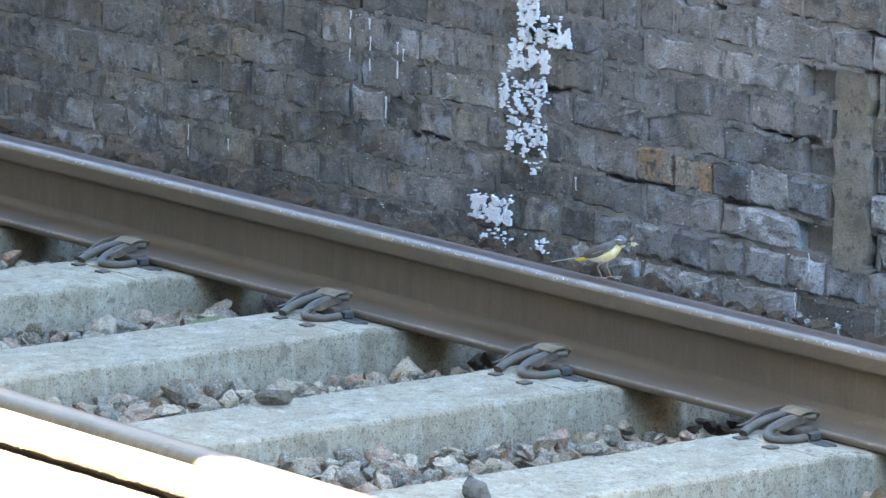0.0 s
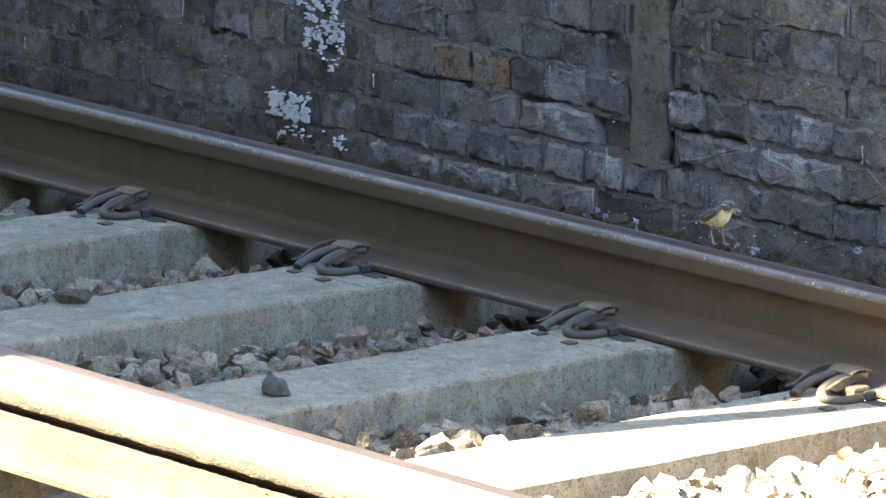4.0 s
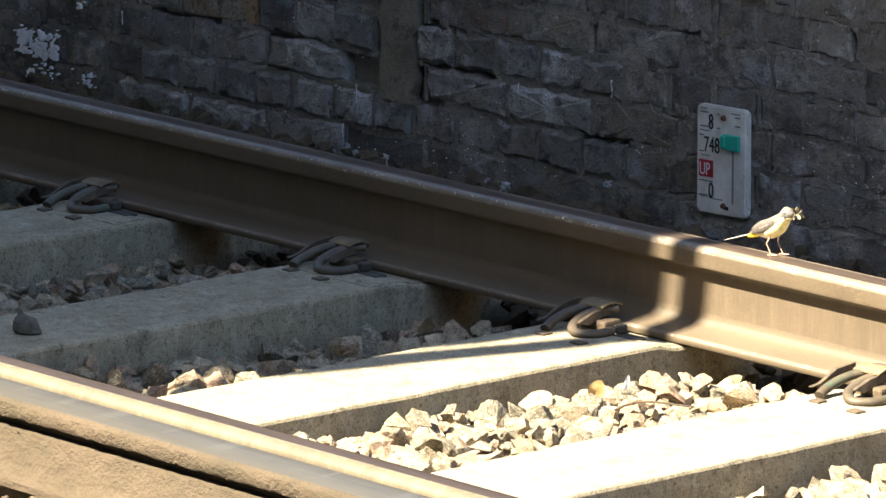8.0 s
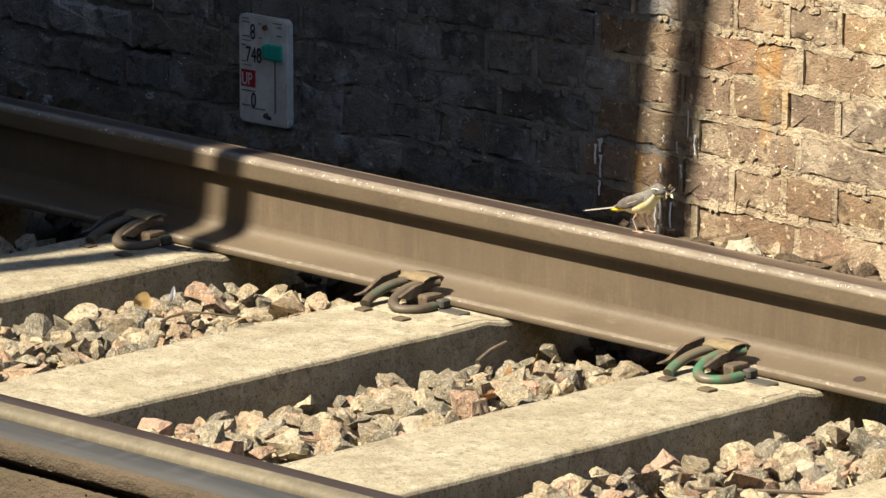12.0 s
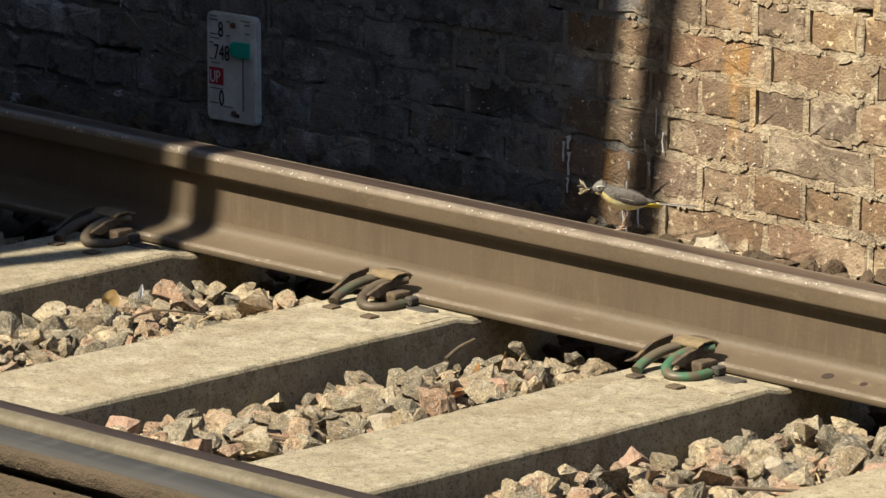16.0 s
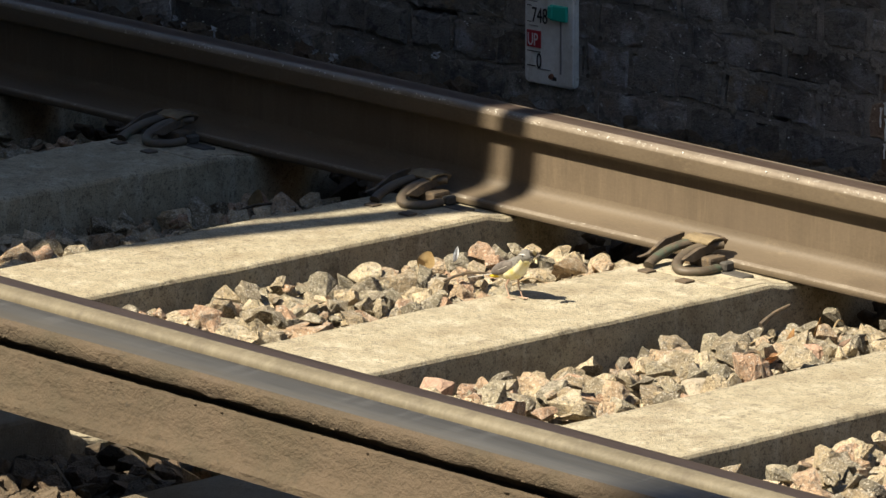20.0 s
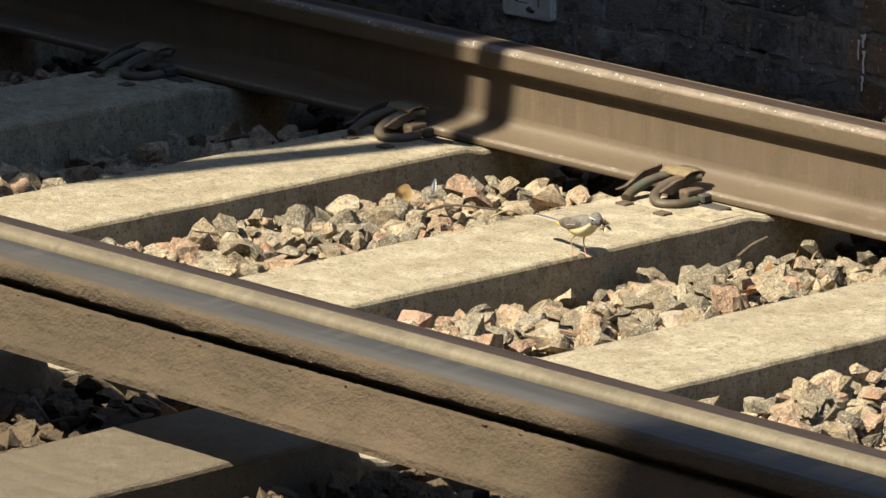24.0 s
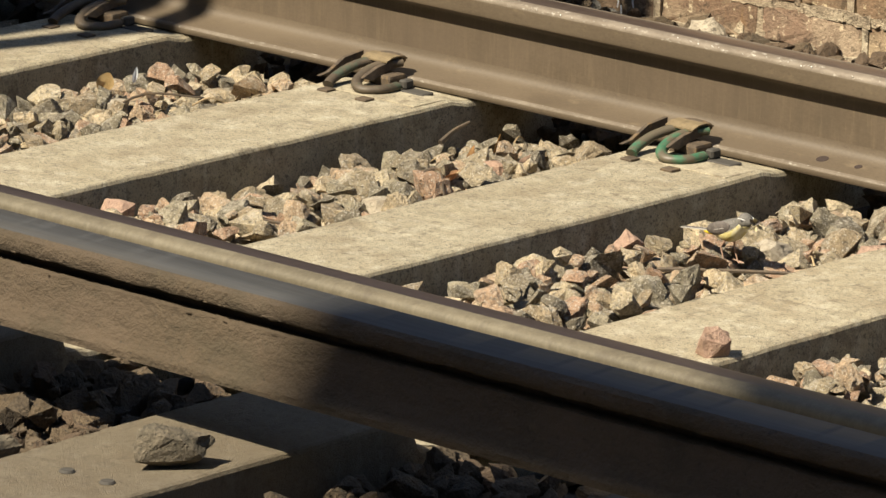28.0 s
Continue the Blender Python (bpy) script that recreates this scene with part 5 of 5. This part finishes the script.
for i in range(1300):
    x = random.uniform(-4.4, 1.4)
    k = random.randint(-1, 7)
    z = PITCH * k + RISE * (x + 1.3) + random.gauss(0, 0.012)
    worn = -2.35 < x < -0.95 and k <= 3
    if worn and random.random() < 0.8 or (-1.66 < x < -1.44) or x > 0.25 and random.random() < 0.3:
        continue
    flake_patch(x, x + 0.03, z - 0.004, z + 0.004, 2, random.uniform(0.005, 0.017), smears[x > 0.3], WALL_Y - 0.0018)
for pale in smears:
    tagged(part("mortar_smears", smears[pale], LIT_MORTAR if pale else MORTAR, wall, "mortar smeared over the bricks"), kind="stuff")

# ---- unseen slabs added overhead to cast the shade on the track ----
def up_sun(x, y, z, k):
    """The point k metres up the sunbeam that ends in (x, y, z)."""
    return Vector((x, y, z)) - SUN_WAY * k


def shade_slab(name, corners, label, category, k=3.6, deep=0.06, rise=0.0):
    """A slab whose shadow on the track has these corners; rise: how much farther up the sunbeam it lies for each metre of y."""
    bm = bmesh.new()
    low = [bm.verts.new(up_sun(a, b, 0, k + rise * max(0, min(1.37, b)))) for a, b in corners]
    high = [bm.verts.new(v.co + Vector((0, 0, deep))) for v in low]
    bm.faces.new(low[::-1])
    bm.faces.new(high)
    n = len(low)
    for i in range(n):
        bm.faces.new((low[i], low[(i + 1) % n], high[(i + 1) % n], high[i]))
    return tagged(link(name, bm, CONCRETE), label, category, kind="structure")


shade_slab("footbridge_deck", [(-0.61, -1.58), (-0.36, -1.15), (-0.075, -0.4), (-0.02, -0.12), (0.0, 0.0), (0.525, 1.37), (0.525, 3.5), (-16, 3.5), (-16, -1.58)], "unseen slab added to shade the left of the track", "footbridge", rise=2.0)
shade_slab("footbridge_beam", [(-0.30, -1.15), (0.074, 0.0), (0.560, 1.37), (0.66, 1.37), (0.140, 0.0), (-0.2, -1.15)], "unseen bar added to cast a dark band", "beam", deep=0.04, rise=2.0)
shade_slab("stair_beam", [(2.195, -1.92), (2.315, -1.6), (8, -1.6), (8, -1.92)], "unseen bar added to shade the conductor rail", "beam", k=16, deep=0.04)
shade_slab("stair_flight", [(2.62, -1.5), (2.5, -0.6), (2.9, 0.4), (8, 0.4), (8, -1.5)], "unseen slab added to shade the right of the track", "stair", k=16, deep=0.04)


BIRD = [
    (0, -1.378, 0.027, 0.163, 20, 0),
    (0.5, -1.336, 0.033, 0.163, 10, 0),
    (1, -1.201, 0.082, 0.163, 10, -8),
    (1.5, -0.947, 0.020, 0.185, 15, -5),
    (2, -0.864, 0.037, 0.163, -45, 0),
    (2.5, -0.848, 0.025, 0.163, 25, 0),
    (4.5, -0.407, 0.058, 0.163, -20, 0),
    (5, -0.295, 0.045, 0.163, 3, 0),
    (5.5, -0.146, 0.018, 0.163, 8, 0),
    (6, -0.038, 0.031, 0.163, 12, 5),
    (6.3, 0.014, 0.004, 0.163, 30, 3),
    (6.5, 0.059, -0.004, 0.163, 15, 0),
    (7, 0.098, 0.037, 0.163, -25, -6),
    (7.5, 0.115, 0.034, 0.163, -5, -8),
    (8, 0.284, 0.010, 0.163, 0, 5),
    (8.5, 0.373, 0.013, 0.163, 5, 5),
    (9, 0.441, 0.028, 0.163, 2, 0),
    (9.5, 0.544, 0.006, 0.163, -70, 0),
    (10, 0.535, 0.022, 0.163, -25, 3),
    (10.5, 0.645, 0.014, 0.163, 8, -3),
    (11, 0.774, 0.005, 0.163, -7, 3),
    (11.5, 0.880, 0.003, 0.163, 0, -3),
    (12, 1.016, 0.012, 0.163, 3, 0),
    (12.5, 1.114, 0.016, 0.163, -5, 0),
    (13.5, 1.144, -0.025, 0.163, -55, 0),
    (14.5, 1.133, 0.001, 0.163, -105, 8),
    (15, 1.124, 0.014, 0.163, -98, 12),
    (15.5, 1.043, 0.025, 0.163, -125, -8),
    (16, 1.025, 0.034, 0.163, -130, -8),
    (16.4, 0.818, 0.000, 0.163, -135, -6),
    (16.6, 0.779, 0.011, 0.163, -135, -5),
    (16.8, 0.764, -0.050, 0.163, -118, -25),
    (17, 0.770, -0.090, 0.118, -108, -46),
    (17.2, 0.713, -0.200, 0.012, -115, -42),
    (17.4, 0.683, -0.281, 0.001, -130, -12),
    (17.6, 0.649, -0.314, 0.001, -132, 0),
    (18, 0.568, -0.388, 0.001, -135, -6),
    (18.5, 0.565, -0.414, 0.001, -132, 0),
    (19, 0.536, -0.426, 0.001, -80, 0),
    (19.5, 0.574, -0.488, 0.001, -70, 0),
    (20, 0.603, -0.516, 0.001, -7, 3),
    (20.5, 0.588, -0.481, 0.001, -3, 0),
    (21, 0.616, -0.483, 0.001, -15, 0),
    (21.25, 0.631, -0.507, 0.001, -50, -10),
    (21.5, 0.654, -0.540, 0.001, -120, -28),
    (22.2, 0.662, -0.546, 0.001, -60, -10),
    (22.8, 0.676, -0.533, 0.001, 0, 0),
    (23.5, 0.713, -0.522, 0.001, 18, 0),
    (24, 0.806, -0.526, 0.001, -9, -12),
    (24.5, 0.987, -0.434, -0.030, 34, -5),
    (24.7, 1.070, -0.412, -0.030, 25, -3),
    (24.8, 1.109, -0.364, -0.030, 22, 0),
    (25, 1.246, -0.467, 0.001, -12, 6),
    (25.2, 1.273, -0.461, 0.001, 0, 0),
    (25.5, 1.316, -0.469, 0.001, -40, 0),
    (26, 1.381, -0.522, 0.001, -50, 0),
    (26.4, 1.413, -0.533, 0.001, -60, 0),
    (26.6, 1.404, -0.521, 0.001, -45, 0),
    (26.8, 1.404, -0.515, 0.001, 28, 0),
    (27, 1.433, -0.524, 0.001, 23, -3),
    (27.2, 1.462, -0.500, 0.001, 25, 0),
    (27.4, 1.587, -0.565, 0.020, 36, -14),
    (27.5, 1.591, -0.587, 0.020, 36, -20),
    (27.6, 1.599, -0.541, -0.030, 25, -25),
    (27.7, 1.625, -0.524, -0.030, 18, -12),
    (27.8, 1.689, -0.478, -0.030, 2, -4),
    (27.9, 1.666, -0.434, -0.030, -4, -10),
    (28, 1.721, -0.495, -0.030, -12, -5),
]


def motions():
    """The bird's steps, hops and turns: seconds, place of its feet, heading and dip in degrees."""
    walk(bird, [(t, pose(x, y, z, 0, -lift, turn)) for t, x, y, z, turn, lift in BIRD])


motions()
